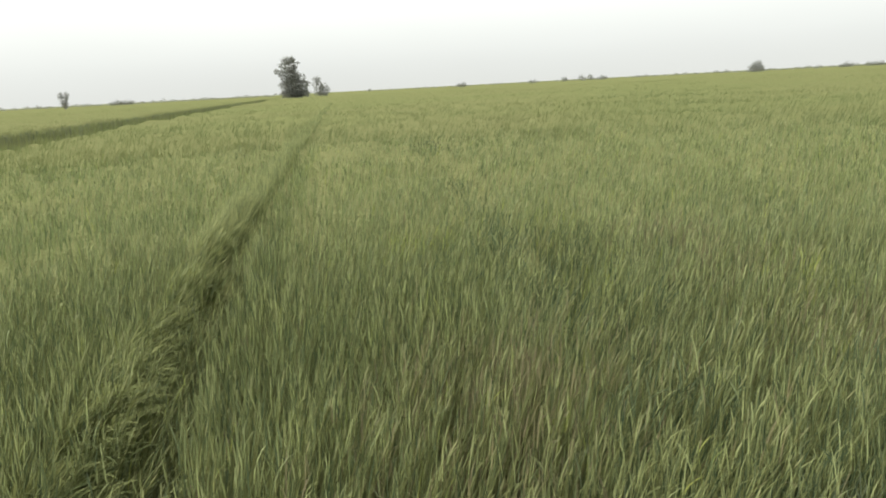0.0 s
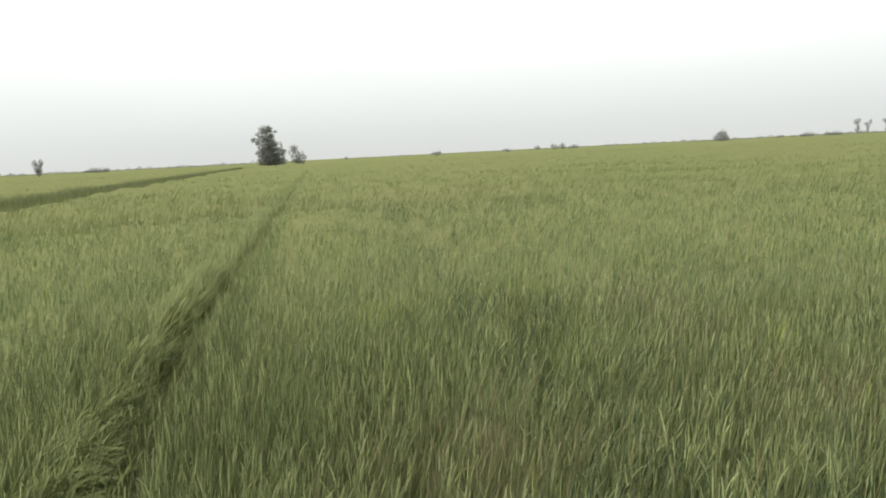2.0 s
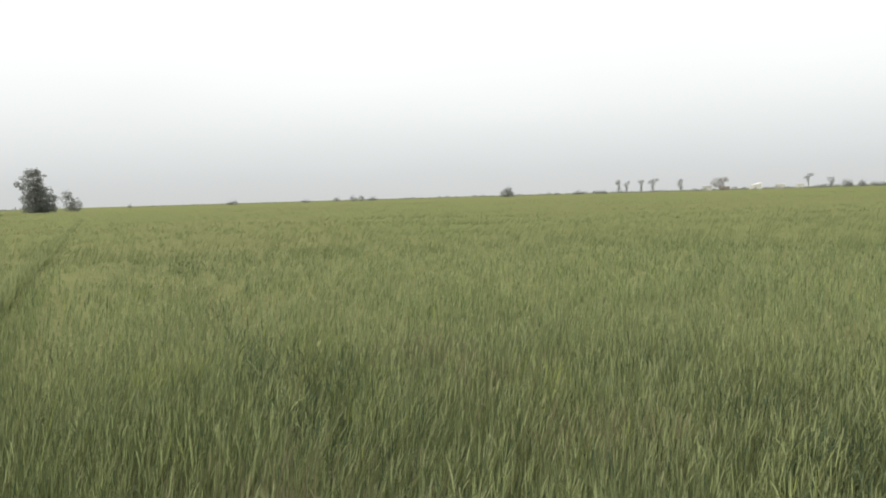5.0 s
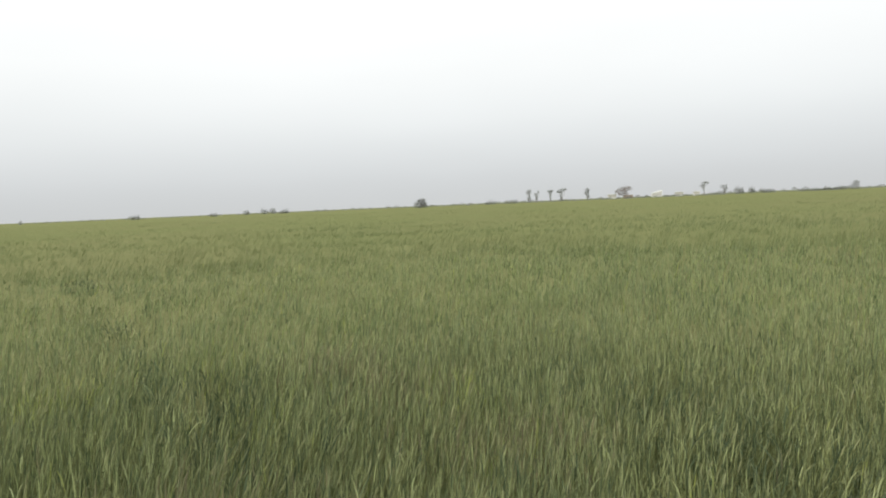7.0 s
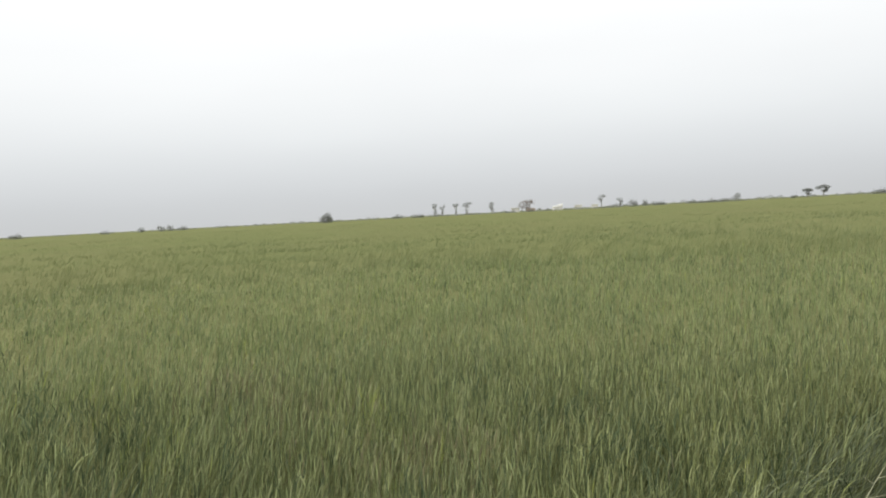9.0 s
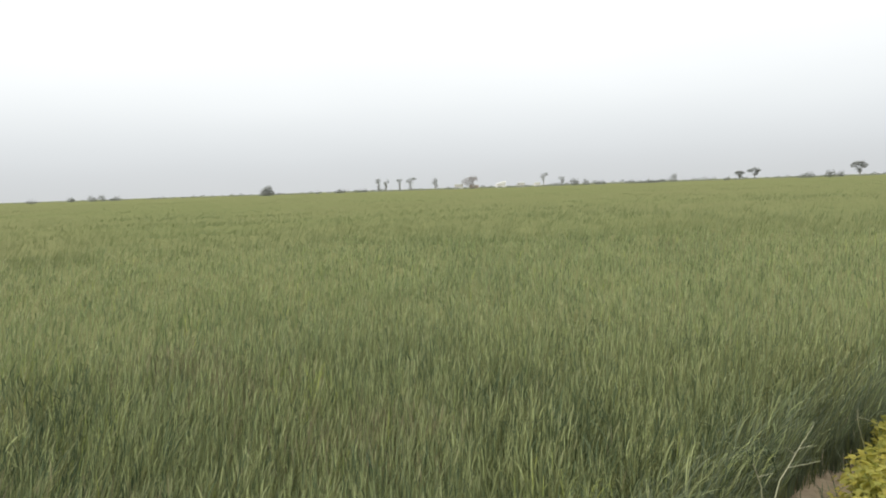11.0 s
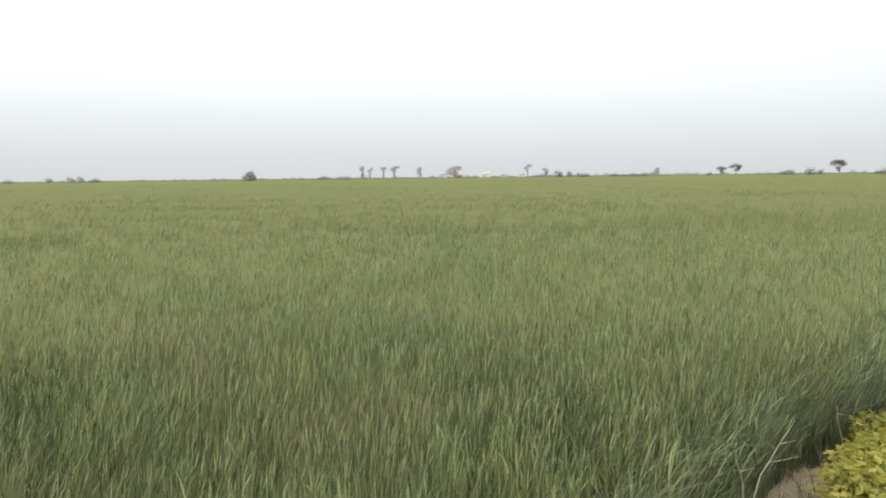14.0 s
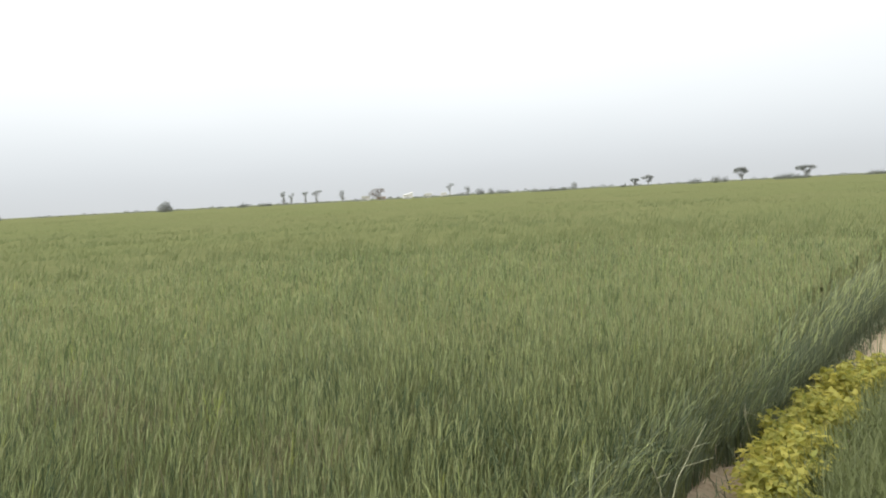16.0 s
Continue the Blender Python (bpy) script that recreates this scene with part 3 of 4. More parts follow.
build_ground()
tagged(build_plot_edge(), "standing side of the next wheat plot, shade put into its leaf colour", "wheat", kind="stuff")
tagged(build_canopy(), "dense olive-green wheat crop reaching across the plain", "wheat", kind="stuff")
tagged(build_wheat_near("wheat_front", 0.9, 6.0, 1000, 101, True), "green wheat with thin upright leaves in the field", "wheat", kind="stuff")
tagged(build_wheat_near("wheat_middle", 2.8, 13, 640, 102, False, 1.2), "green wheat stand leaning in the wind", "wheat", kind="stuff")
tagged(build_wheat_far("wheat_beyond", 12, 140, 36, 103, 1.6), "yellow-green wheat tips in the open field", "wheat", kind="stuff")
tagged(build_furrow_band(), "wheat combed over beside a trodden furrow", "wheat", kind="stuff")
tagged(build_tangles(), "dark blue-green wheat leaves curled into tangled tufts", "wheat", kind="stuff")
tagged(build_edge_leaves(), "long wheat leaves drooping over the field edge", "wheat", kind="stuff")


# ================= trees, bushes, huts on the horizon =================
def place(az, dist):
    return Vector((dist * math.sin(radians(az)), dist * math.cos(radians(az)), 0))


def tube(bm, a, b, ra, rb, sides=7):
    a, b = Vector(a), Vector(b)
    t = (b - a).normalized()
    u = t.orthogonal().normalized()
    w = t.cross(u)
    rings = []
    for p, r in ((a, ra), (b, rb)):
        rings.append([bm.verts.new(p + r * (math.cos(2 * math.pi * j / sides) * u + math.sin(2 * math.pi * j / sides) * w)) for j in range(sides)])
    for j in range(sides):
        bm.faces.new((rings[0][j], rings[0][(j + 1) % sides], rings[1][(j + 1) % sides], rings[1][j]))
    bm.faces.new(rings[0][::-1])
    bm.faces.new(rings[1])


def crown(name, lobes, leaf, per, rng, mat, parent):
    """Leaf sprays scattered through uneven lobes: (x, y, z, rx, ry, rz)."""
    v = []
    for cx, cy, cz, rx, ry, rz in lobes:
        n = max(12, int(per * rx * rz))
        p = rng.normal(0, 1, (n, 3))
        p /= np.linalg.norm(p, axis=1, keepdims=True)
        p *= rng.uniform(0.35, 1.0, (n, 1)) ** 0.6
        p *= 1 + 0.22 * np.sin(5 * p[:, :1] + 3 * p[:, 1:2] + cx) + 0.15 * np.sin(9 * p[:, 2:] + cy)
        p = p * (rx, ry, rz) + (cx, cy, cz)
        a, b = rng.normal(0, 1, (n, 3)), rng.normal(0, 1, (n, 3))
        a /= np.linalg.norm(a, axis=1, keepdims=True)
        b = np.cross(a, b)
        b /= np.linalg.norm(b, axis=1, keepdims=True)
        s = leaf * rng.uniform(0.6, 1.4, (n, 1))
        v.append(np.stack([p - a * s, p - b * s * 0.45, p + a * s, p + b * s * 0.45], 1))
    v = np.concatenate(v)
    ob = sheet_object(name, v.reshape(-1, 3), np.arange(len(v) * 4).reshape(-1, 4), [mat], smooth=False)
    ob.parent = parent
    return ob


def tree(name, az, dist, lobes, trunk_r, label, category="tree", seed=1, leaf=0.28, per=60, mat=None, fork=0.45):
    """Trunk, limbs to every lobe, and crown. Lobes in metres across, deep, up from the foot."""
    rng = np.random.RandomState(seed)
    top = new(name)
    top.location = place(az, dist)
    top.rotation_euler = (0, 0, radians(-az))
    bm = bmesh.new()
    low = min(l[2] - l[5] for l in lobes)
    mid = sum(l[0] for l in lobes) / len(lobes)
    knee = Vector((0.3 * mid, 0, max(0.4, low + fork)))
    tube(bm, (0, 0, -0.1), knee * 0.5, trunk_r * 1.25, trunk_r, 8)
    tube(bm, knee * 0.5, knee, trunk_r, trunk_r * 0.8, 8)
    part("trunk", bm, M_BARK, top)
    for l in lobes:
        c = Vector(l[:3])
        bm = bmesh.new()
        bend = knee.lerp(c, 0.5) + Vector((rng.uniform(-0.2, 0.2), rng.uniform(-0.2, 0.2), 0.15))
        tube(bm, knee - Vector((0, 0, 0.1)), bend, trunk_r * 0.42, trunk_r * 0.26, 6)
        tube(bm, bend, c, trunk_r * 0.26, trunk_r * 0.08, 6)
        part("limb", bm, M_BARK, top)
    # crowns kept sparse so sky shows through and pales them like haze
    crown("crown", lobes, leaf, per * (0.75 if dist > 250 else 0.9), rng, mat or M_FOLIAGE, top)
    return tagged(top, label, category)


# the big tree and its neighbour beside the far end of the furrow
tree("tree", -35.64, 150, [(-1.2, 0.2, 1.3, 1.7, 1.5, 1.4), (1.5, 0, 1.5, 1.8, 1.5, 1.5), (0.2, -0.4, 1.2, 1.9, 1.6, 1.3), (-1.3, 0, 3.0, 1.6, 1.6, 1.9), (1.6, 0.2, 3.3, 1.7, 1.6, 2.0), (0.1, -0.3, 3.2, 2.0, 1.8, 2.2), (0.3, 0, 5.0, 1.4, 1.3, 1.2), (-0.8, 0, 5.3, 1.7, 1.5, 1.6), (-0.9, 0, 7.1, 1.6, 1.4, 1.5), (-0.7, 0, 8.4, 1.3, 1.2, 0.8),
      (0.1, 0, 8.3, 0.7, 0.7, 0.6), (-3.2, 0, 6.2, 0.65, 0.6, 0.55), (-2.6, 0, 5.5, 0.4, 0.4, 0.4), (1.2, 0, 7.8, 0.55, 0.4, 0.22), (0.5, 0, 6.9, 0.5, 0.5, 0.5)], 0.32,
     "tall grey-green tree paled for haze, leafy down to the ground", seed=3, leaf=0.135, per=560)
tree("tree", -33.57, 165, [(-0.5, 0, 2.8, 1.2, 1.0, 1.9), (-0.75, 0, 4.4, 1.0, 0.8, 0.9), (1.1, 0, 2.2, 1.1, 0.8, 1.3), (0.2, 0.2, 1.1, 1.5, 1.0, 1.1)], 0.18,
     "small pale grey-green tree standing beside the big one", seed=4, leaf=0.12, per=470)
tree("tree", -52.0, 190, [(-0.65, 0, 4.0, 0.6, 0.6, 0.8), (0.7, 0, 4.1, 0.6, 0.6, 0.8), (0.0, 0, 3.0, 1.0, 0.8, 1.3), (0.0, 0, 1.9, 0.8, 0.8, 1.0)], 0.2,
     "lopped grey tree with a forked top beyond the wheat", seed=5, leaf=0.11, per=600)

# far bushes: bearing, distance, breadth, top, label
FAR = "low grey-green bushes at the far edge of the plain"
for k, (az, dist, wide, high) in enumerate((
        (-48.2, 300, 9.5, 3.2), (-29.7, 320, 1.2, 3.0), (-22.3, 300, 4.4, 3.2), (-16.6, 310, 3.4, 3.1), (-14.1, 330, 2.8, 3.3), (-12.7, 330, 3.2, 3.8), (-12.05, 330, 2.7, 4.2),
        (-11.2, 335, 5.4, 3.0), (3.87, 300, 1.3, 2.9), (5.67, 320, 5.4, 2.9), (7.42, 320, 6.6, 3.2), (24.9, 330, 3.8, 4.9), (25.8, 330, 2.6, 4.3), (26.9, 330, 5.8, 3.1), (30.5, 330, 12.0, 2.6),
        (29.2, 340, 4.0, 2.9), (31.6, 335, 4.2, 2.6), (36.4, 330, 2.6, 3.3), (41.8, 300, 5.8, 3.6), (43.3, 300, 3.4, 3.9), (43.95, 300, 2.4, 3.9), (48.5, 300, 14.0, 3.2), (53.8, 300, 8.0, 2.9))):
    rng = np.random.RandomState(40 + k)
    count = max(2, int(wide / 1.8))
    lobes = []
    for j in range(count):
        at = (j + 0.5) / count - 0.5
        h = high * (1 - 0.9 * at * at) * rng.uniform(0.72, 1.0)
        lobes.append((at * wide * 0.85, rng.uniform(-0.5, 0.5), h * 0.5, max(0.5, wide / count * 0.75), 1.0, h * 0.5))
    tree("bush", az, dist, lobes, 0.09, FAR, "bush", seed=60 + k, leaf=0.13, per=430)
tree("round_bush", -0.07, 260, [(0, 0, 2.2, 2.3, 2.0, 2.1), (-1.2, 0, 1.7, 1.5, 1.4, 1.6), (1.2, 0, 1.9, 1.6, 1.4, 1.7), (0.3, 0, 3.4, 1.5, 1.4, 1.2)], 0.2,
     "rounded dark grey-green bush standing alone on the plain", "bush", seed=9, leaf=0.12, per=420)
tree("round_bush", 32.5, 320, [(0, 0, 2.0, 1.9, 1.7, 1.8), (0.4, 0, 3.4, 1.3, 1.2, 1.2)], 0.18, "rounded grey-green bush among the far hedges", "bush", seed=10, leaf=0.13, per=300)



def build_hedgerow():
    """Far woods and hedges along the edge of the plain, too small to tell apart."""
    rng = np.random.RandomState(70)
    v = []
    for a0, a1, dist, high in ((-3, 8.5, 420, 2.2), (8.5, 15, 364, 2.0), (14.6, 24, 346, 2.1), (23, 36, 410, 3.0), (39, 58, 420, 2.3), (-30, -9, 520, 1.6), (-60, -37, 400, 2.4), (-9, -3, 460, 2.0), (36, 39, 420, 1.8)):
        n = int((a1 - a0) * 420)
        az = rng.uniform(a0, a1, n)
        top = high * (0.6 + 0.3 * np.sin(az * 3.1 + 1) * np.sin(az * 5.3) + 0.12 * np.sin(az * 9.0 + 2) + 0.06 * np.sin(az * 23.0))
        z = rng.uniform(0.1, 1, n) * np.clip(top, 0.5, None) + 0.3
        d = dist + rng.uniform(0, 6, n)
        p = np.stack([d * np.sin(np.radians(az)), d * np.cos(np.radians(az)), z], -1)
        u, w = rng.normal(0, 1, (n, 3)), rng.normal(0, 1, (n, 3))
        u /= np.linalg.norm(u, axis=1, keepdims=True)
        w = np.cross(u, w)
        w /= np.linalg.norm(w, axis=1, keepdims=True)
        k = 0.22 * rng.uniform(0.6, 1.4, (n, 1))
        v.append(np.stack([p - u * k, p - w * k * 0.5, p + u * k, p + w * k * 0.5], 1))
    v = np.concatenate(v)
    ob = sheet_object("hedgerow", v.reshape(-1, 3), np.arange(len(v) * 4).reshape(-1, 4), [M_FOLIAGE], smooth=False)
    return tagged(ob, "hazy grey-green hedges along the edge of the plain", "hedge", kind="stuff")


build_hedgerow()

# trees with bare trunks and small crowns, in the row by the village
ROWT = "trees in a row by the village"
for k, (az, dist, lobes) in enumerate((
        (8.85, 340, [(0.0, 6.2, 1.4, 1.15), (-0.4, 5.2, 0.9, 0.7), (0.3, 4.2, 0.5, 0.6), (0.1, 2.7, 1.1, 1.4)]),
        (9.46, 340, [(-0.5, 4.9, 0.85, 0.8), (1.0, 5.7, 0.7, 1.1), (0.1, 3.7, 0.8, 0.9), (0.0, 2.2, 0.7, 1.0)]),
        (10.58, 340, [(-0.8, 6.0, 0.85, 0.7), (0.7, 6.2, 0.95, 0.75), (0.0, 5.2, 1.0, 0.8), (0.1, 3.7, 0.55, 1.0), (0.0, 2.2, 0.7, 0.9)]),
        (11.54, 340, [(-1.6, 5.6, 1.0, 0.9), (0.0, 6.4, 1.3, 0.85), (1.6, 6.6, 1.1, 0.6), (-0.3, 5.1, 1.1, 0.8), (-0.6, 3.5, 0.6, 1.0), (-0.6, 2.1, 0.6, 0.8)]),
        (13.54, 345, [(0.0, 5.7, 1.3, 1.2), (-0.3, 4.3, 1.25, 1.1), (0.3, 2.8, 1.1, 1.0)]),
        (22.41, 345, [(0.7, 6.6, 1.9, 0.75), (-0.6, 5.4, 1.3, 0.8), (-0.3, 4.2, 0.6, 0.7)]),
        (23.85, 345, [(-0.6, 4.6, 1.0, 0.9), (0.6, 3.6, 1.1, 1.0), (0.9, 4.9, 0.4, 0.6), (0.2, 2.4, 1.0, 0.9)]))):
    full = [(x, 0.4 * math.sin(3 * x + k), z, rx, rx * 0.85, rz) for x, z, rx, rz in lobes]
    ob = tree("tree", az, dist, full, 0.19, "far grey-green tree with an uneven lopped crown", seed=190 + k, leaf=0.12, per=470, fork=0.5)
    tagged(ob, group=ROWT)
FLATT = "flat-topped trees on the far plain"
for k, (az, dist, wide, high, deep, tilt) in enumerate((
        (37.28, 340, 4.2, 5.2, 2.2, 0.0), (38.28, 335, 5.2, 6.0, 2.0, 0.0), (45.11, 330, 5.8, 7.0, 3.0, 0.0), (49.43, 330, 7.4, 6.6, 2.6, 0.0))):
    rng = np.random.RandomState(80 + k)
    lobes = []
    for j in range(5):
        u = j / 4 - 0.5
        lobes.append((u * wide * 0.7 + tilt, rng.uniform(-0.6, 0.6), high - deep * (0.3 + 0.55 * abs(u)) + rng.uniform(-0.35, 0.25), wide * rng.uniform(0.17, 0.27), wide * 0.22, deep * rng.uniform(0.24, 0.4)))
    for j in range(3):
        lobes.append((tilt * 0.5 + rng.uniform(-0.25, 0.25) * wide, 0, high - deep * (0.8 + 0.28 * j), wide * rng.uniform(0.14, 0.26), wide * 0.15, deep * rng.uniform(0.2, 0.34)))
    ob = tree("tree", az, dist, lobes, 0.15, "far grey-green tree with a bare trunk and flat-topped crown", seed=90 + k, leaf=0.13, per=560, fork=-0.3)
    tagged(ob, group=FLATT)
tree("tree", 16.35, 350, [(-2.6, 0, 4.4, 1.7, 1.4, 1.3), (-0.6, 0, 5.4, 2.0, 1.5, 1.4), (1.5, 0, 5.8, 2.0, 1.5, 1.3), (3.0, 0, 5.7, 1.3, 1.0, 1.2), (0.3, 0, 4.0, 2.0, 1.4, 1.2), (-1.4, 0, 3.0, 1.3, 1.1, 1.1), (1.6, 0, 3.2, 1.2, 1.0, 1.0)], 0.25,
     "far tree with a dull brown crown by the village", seed=12, leaf=0.12, per=330, mat=M_FOLIAGE_BROWN)


def block(bm, x0, x1, y0, y1, z0, z1):
    v = [bm.verts.new((x, y, z)) for z in (z0, z1) for y in (y0, y1) for x in (x0, x1)]
    for f in ((0, 2, 3, 1), (4, 5, 7, 6), (0, 1, 5, 4), (2, 6, 7, 3), (0, 4, 6, 2), (1, 3, 7, 5)):
        bm.faces.new([v[j] for j in f])


def house(az, dist, wide, high, mat, label, name="house", slope=0.0):
    """Flat-roofed village house seen from its blind side: four walls, a roof slab with a low parapet; slope: how far the roofline rises."""
    top = new(name)
    top.location = place(az, dist)
    top.rotation_euler = (0, 0, radians(-az + 6))
    w = wide / 2
    for x0, x1, y0, y1 in ((-w, w, 0.0, 0.3), (-w, -w + 0.3, 0.3, 4.2), (w - 0.3, w, 0.3, 4.2), (-w, w, 4.2, 4.5)):
        bm = bmesh.new()
        block(bm, x0, x1, y0, y1, 0, high)
        part("wall", bm, mat, top)
    bm = bmesh.new()
    block(bm, -w - 0.25, w + 0.25, -0.35, 4.75, high, high + 0.18)
    if slope:
        for v in bm.verts:
            if v.co.z > high + 0.1:
                v.co.z += slope * (v.co.x / wide + 0.5)
    part("roof", bm, mat if slope else M_CONCRETE, top)
    if not slope:
        bm = bmesh.new()
        block(bm, -w - 0.1, w + 0.1, -0.2, 0.0, high + 0.18, high + 0.45)
        part("parapet", bm, mat, top)
    return tagged(top, label, "house")


house(15.5, 352, 3.8, 2.8, M_LIME, "low whitewashed village house with a flat roof")
house(16.75, 356, 4.2, 2.2, M_BRICK, "low red-brick village house behind the trees")
house(18.93, 352, 4.4, 2.6, M_LIME, "bright whitewashed house with a rising roofline", slope=1.3)
house(20.6, 356, 3.4, 2.6, M_LIME, "low whitewashed house beyond the hedge")
house(21.9, 358, 2.6, 2.5, M_LIME, "small whitewashed hut beyond the hedge")


# ================= the verge at the field's edge =================
def edge_point(s, n):
    return Vector((s * math.sin(EDGE_AZ) - n * math.cos(EDGE_AZ), s * math.cos(EDGE_AZ) + n * math.sin(EDGE_AZ), 0.03))


def leaf_mesh(name, long, wide, mat, lobed=0.0, cup=0.2):
    """A pointed leaf along +x with a fold at the midrib and a wavy rim."""
    bm = bmesh.new()
    rows = []
    for k in range(7):
        u = k / 6
        w = wide * 0.5 * math.sin(math.pi * u ** 0.75) * (1 + lobed * math.cos(3 * 2 * math.pi * u)) + 0.0015
        z = -0.35 * long * u * u + 0.04 * long * math.sin(7 * u)
        rows.append([bm.verts.new((long * u, -w, z + cup * w)), bm.verts.new((long * u, 0, z)), bm.verts.new((long * u, w, z + cup * w))])
    for a, b in zip(rows, rows[1:]):
        for j in (0, 1):
            bm.faces.new((a[j], b[j], b[j + 1], a[j + 1]))
    me = bpy.data.meshes.new(name)
    bm.to_mesh(me)
    bm.free()
    for p in me.polygons:
        p.use_smooth = True
    me.materials.append(mat)
    return me


LEAVES = [leaf_mesh("weed_leaf", 0.036, 0.022, M_WEED, 0.22, 0.4), leaf_mesh("weed_leaf", 0.034, 0.021, M_WEED, 0.28, 0.5), leaf_mesh("weed_leaf", 0.043, 0.023, M_WEED, 0.18, 0.3)]


def weed(seed, tall, count):
    """A bushy weed: a forked stem, broad outer leaves and a fill of smaller ones."""
    rng = random.Random(seed)
    top = new("weed")
    bm = bmesh.new()
    tube(bm, (0, 0, -0.02), (0, 0, tall * 0.35), 0.006, 0.005, 5)
    shoots = []
    for k in range(5):
        turn, out = k * 1.26 + rng.uniform(-0.3, 0.3), rng.uniform(0.05, 0.11)
        a, b = Vector((0, 0, tall * 0.3)), Vector((out * math.cos(turn), out * math.sin(turn), tall * rng.uniform(0.7, 1.0)))
        shoots.append((a, b))
    part("stem", bm, M_WEED_STEM, top)
    for a, b in shoots:
        bm = bmesh.new()
        tube(bm, a, b, 0.0038, 0.002, 5)
        part("shoot", bm, M_WEED_STEM, top)
    for k in range(count):
        lo, hi = shoots[k % 5]
        u = 1 - 0.75 * rng.random() ** 1.6
        ob = new("leaf", rng.choice(LEAVES))
        ob.parent = top
        turn = math.atan2(hi.y, hi.x) + rng.uniform(-1.9, 1.9)
        ob.matrix_basis = Matrix.LocRotScale(lo.lerp(hi, u), Euler((rng.uniform(-0.8, 0.8), rng.uniform(-1.0, 0.3), turn)), Vector((1, 1, 1)) * rng.uniform(0.8, 1.35))
    fill = []
    for k in range(90):
        turn, out = rng.uniform(0, 6.28), 0.13 * math.sqrt(rng.random())
        at = Vector((out * math.cos(turn), out * math.sin(turn), tall * rng.uniform(0.15, 0.8)))
        fill.append((rng.choice(LEAVES), Matrix.LocRotScale(at, Euler((rng.uniform(-0.6, 0.6), rng.uniform(-0.7, 0.4), turn + rng.uniform(-1, 1))), Vector((1, 1, 1)) * rng.uniform(0.5, 0.9))))
    bm = bmesh.new()
    for me, m in fill:
        old = len(bm.verts)
        bm.from_mesh(me)
        bm.verts.ensure_lookup_table()
        for v in bm.verts[old:]:
            v.co = m @ v.co
    part("small_leaves", bm, M_WEED, top)
    return tagged(top, "leafy yellow-green weed on the bare soil verge", "weed", "weeds along the field edge")


WEEDS = [weed(1, 0.22, 44), weed(2, 0.28, 48), weed(3, 0.17, 40)]
rng = random.Random(77)
spots = []
for k in range(105):
    s = rng.uniform(3.32, 6.15)
    outer = np.interp(s, (3.3, 3.7, 5.2, 5.7, 6.2), (0.96, 1.08, 1.19, 1.04, 0.98)) - 0.06 * abs(math.sin(4.3 * s))
    spots.append((s, rng.uniform(0.86, outer)))
for k, (s, n) in enumerate(spots):
    m = Matrix.Translation(edge_point(s, n)) @ Matrix.Rotation(rng.uniform(0, 6.28), 4, "Z") @ Matrix.Rotation(rng.uniform(-0.15, 0.15), 4, "X")
    if k < 3:
        WEEDS[k].matrix_basis = m
    else:
        copy_thing(WEEDS[k % 3], m)


def build_verge_grass():
    r = np.random.RandomState(55)
    heap = Heap()
    n = 22000
    s, w = 4.0 + r.normal(0, 2.4, n), 0.50 + r.normal(0, 0.28, n)
    keep = (w < 1.05) & (r.uniform(0, 1, n) < np.where(w < 0.84 + 0.06 * np.sin(5 * s), 1.0, 0.08)) & (np.hypot(s, w) > 0.8)
    s, w = s[keep], w[keep]
    n = len(s)
    x = s * math.sin(EDGE_AZ) - w * math.cos(EDGE_AZ)
    y = s * math.cos(EDGE_AZ) + w * math.sin(EDGE_AZ)
    h = r.uniform(0, 6.28, n)
    pts = path_of(np.stack([x, y, np.full(n, 0.03)], -1), h, r.uniform(0.12, 0.34, n), r.uniform(0.05, 0.5, n), np.abs(r.normal(0.5, 0.4, n)), 4)
    strips(heap, pts, h + np.pi / 2, r.uniform(0.004, 0.008, n), 0, UP)
    return tagged(heap.done("verge_grass", [M_GRASS]), "long green grass growing over the earthen verge", "grass", kind="stuff")


build_verge_grass()


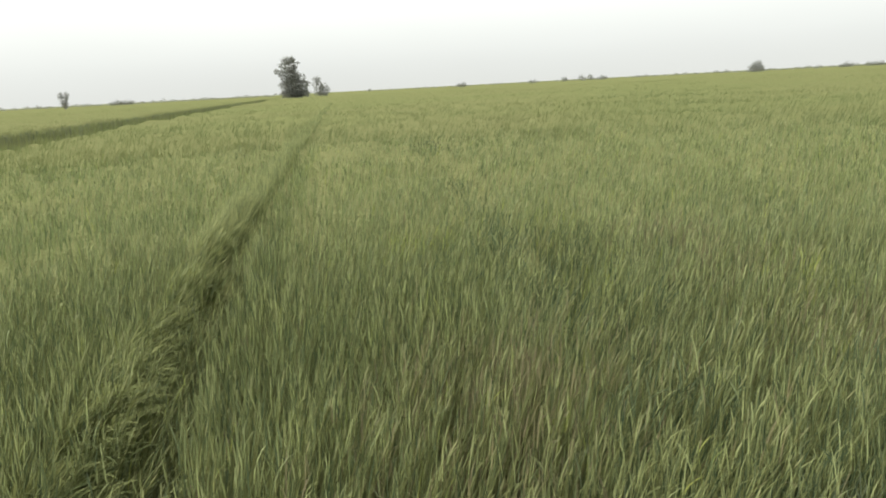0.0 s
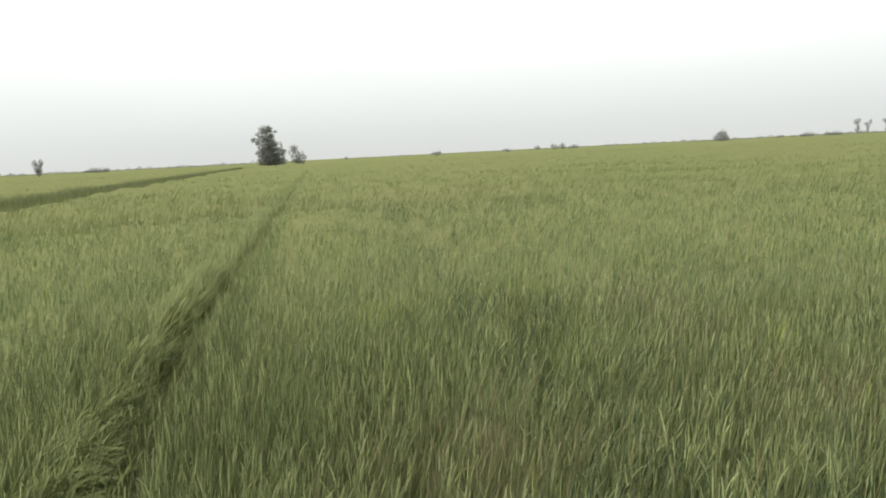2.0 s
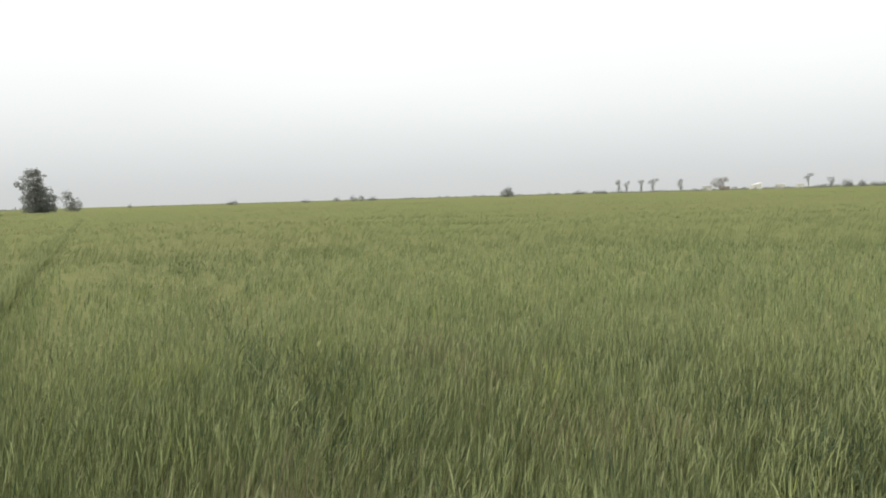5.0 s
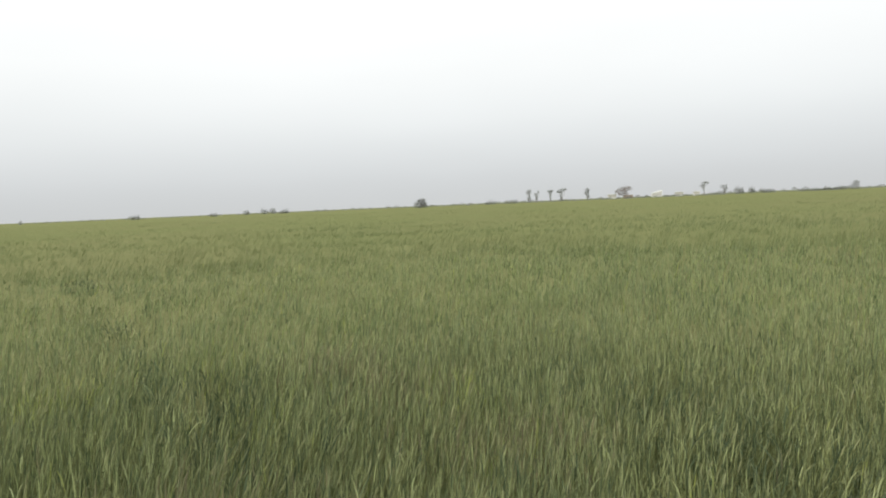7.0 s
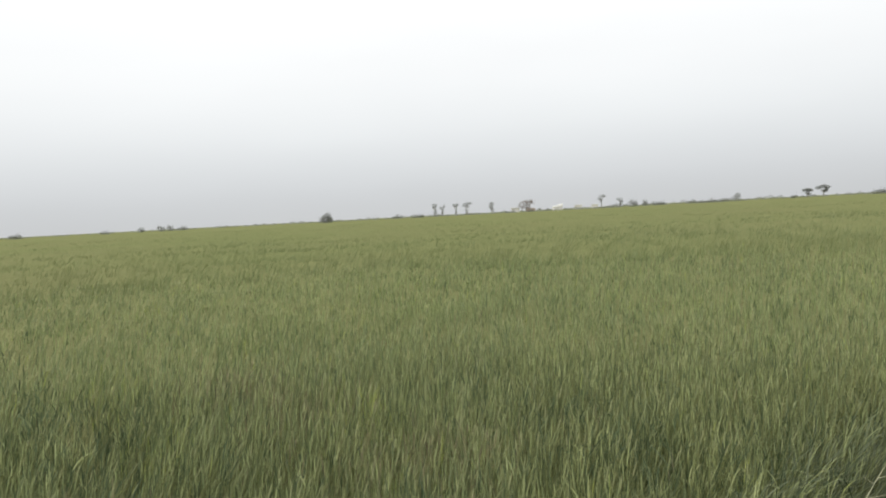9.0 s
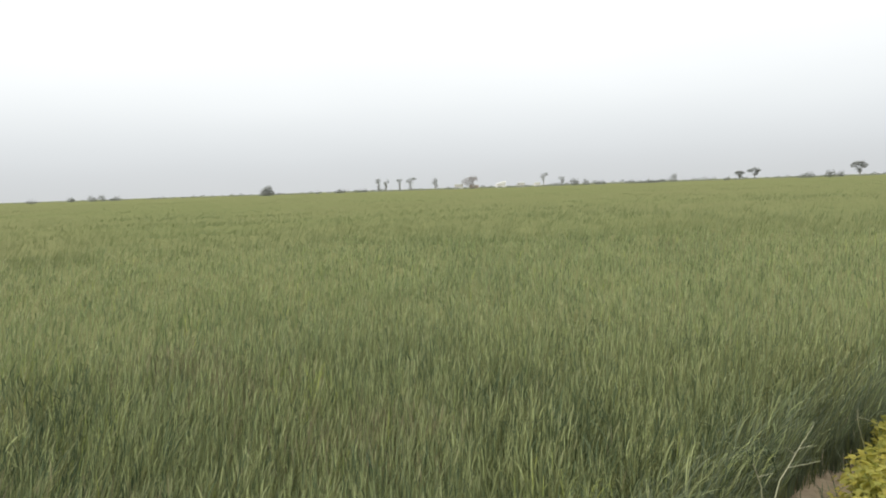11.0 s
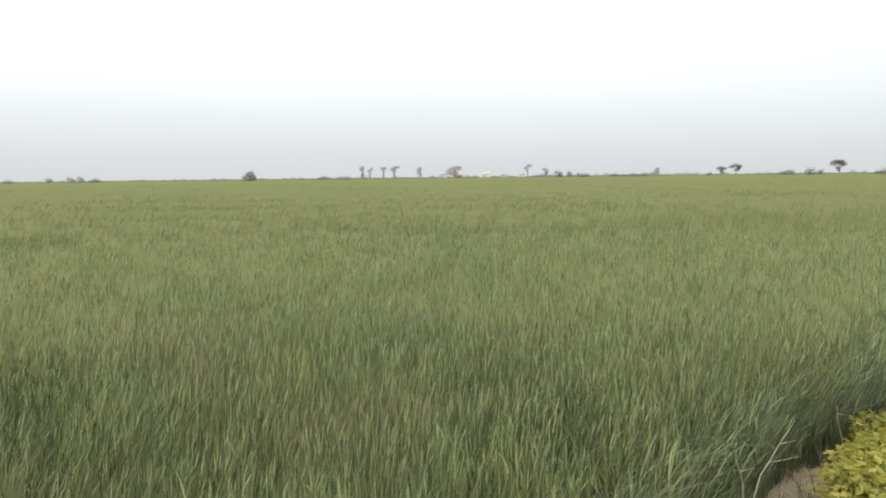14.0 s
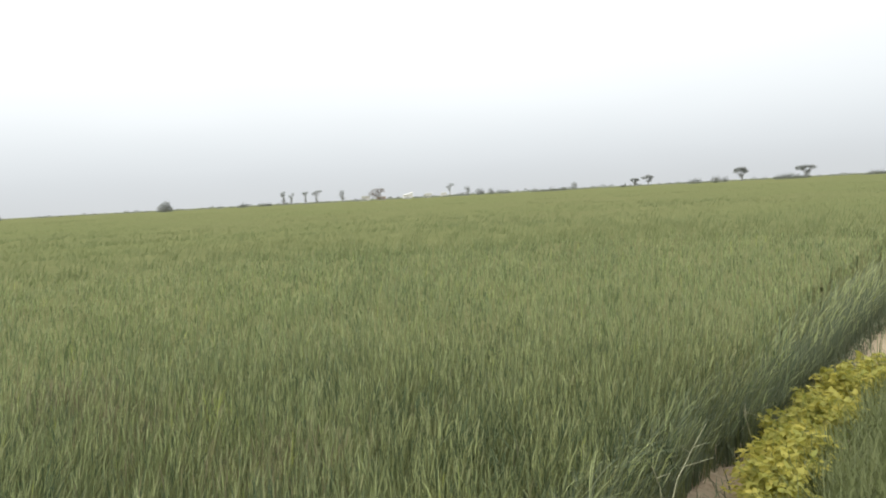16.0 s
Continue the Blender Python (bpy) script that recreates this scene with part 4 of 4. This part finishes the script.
def dry_stalk(s, n, points, twigs):
    """A pale dry stalk leaning out of the crop, with side twigs."""
    top = new("dry_stalk")
    top.location = edge_point(s, n)
    top.rotation_euler = (0, 0, math.pi / 2 - EDGE_AZ)
    bm = bmesh.new()
    pts = [Vector(p) for p in points]
    for k, (a, b) in enumerate(zip(pts, pts[1:])):
        tube(bm, a, b, 0.0034 - 0.0005 * k, 0.0029 - 0.0005 * k, 6)
    part("stem", bm, M_STRAW, top)
    for a, b in twigs:
        bm = bmesh.new()
        tube(bm, a, b, 0.0019, 0.001, 5)
        part("twig", bm, M_STRAW, top)
    return tagged(top, "pale dry stalk leaning out of the wheat", "stalk", "dry stalks at the field edge")


dry_stalk(2.62, 1.12, [(0, 0, -0.02), (0.12, 0, 0.28), (0.20, 0, 0.39), (0.28, 0, 0.42), (0.39, 0, 0.47), (0.56, 0, 0.53)], [((0.39, 0, 0.47), (0.50, -0.02, 0.46)), ((0.36, 0, 0.455), (0.31, 0.02, 0.49)), ((0.28, 0, 0.42), (0.60, -0.02, 0.36))])
dry_stalk(2.72, 1.12, [(0, 0, -0.02), (-0.07, 0, 0.42), (-0.14, 0, 0.53)], [((-0.10, 0, 0.47), (0.04, 0, 0.44))])
dry_stalk(4.02, 1.12, [(0, 0, -0.02), (-0.14, 0, 0.20), (-0.27, 0, 0.39), (-0.28, 0, 0.46)], [((-0.27, 0, 0.42), (-0.07, 0, 0.35))])


def build_litter():
    """Short broken straws lying on the bare strip of soil."""
    r = np.random.RandomState(77)
    heap = Heap()
    n = 170
    s, w = 2.4 + 6 * r.uniform(0, 1, n) ** 1.5, r.uniform(1.0, 1.26, n)
    base = np.array([tuple(edge_point(a, b)) for a, b in zip(s, w)])
    base[:, 2] += 0.02
    h = r.uniform(0, 6.28, n)
    spindles(heap, path_of(base, h, r.uniform(0.04, 0.16, n), r.uniform(1.2, 1.5, n), r.uniform(-0.1, 0.15, n), 2), r.uniform(0.0012, 0.0026, n), 0, (0.8, 1, 0.5), 4)
    return tagged(heap.done("straw_litter", [M_STRAW]), "short broken straws lying on the bare soil", "straw", kind="stuff")


build_litter()
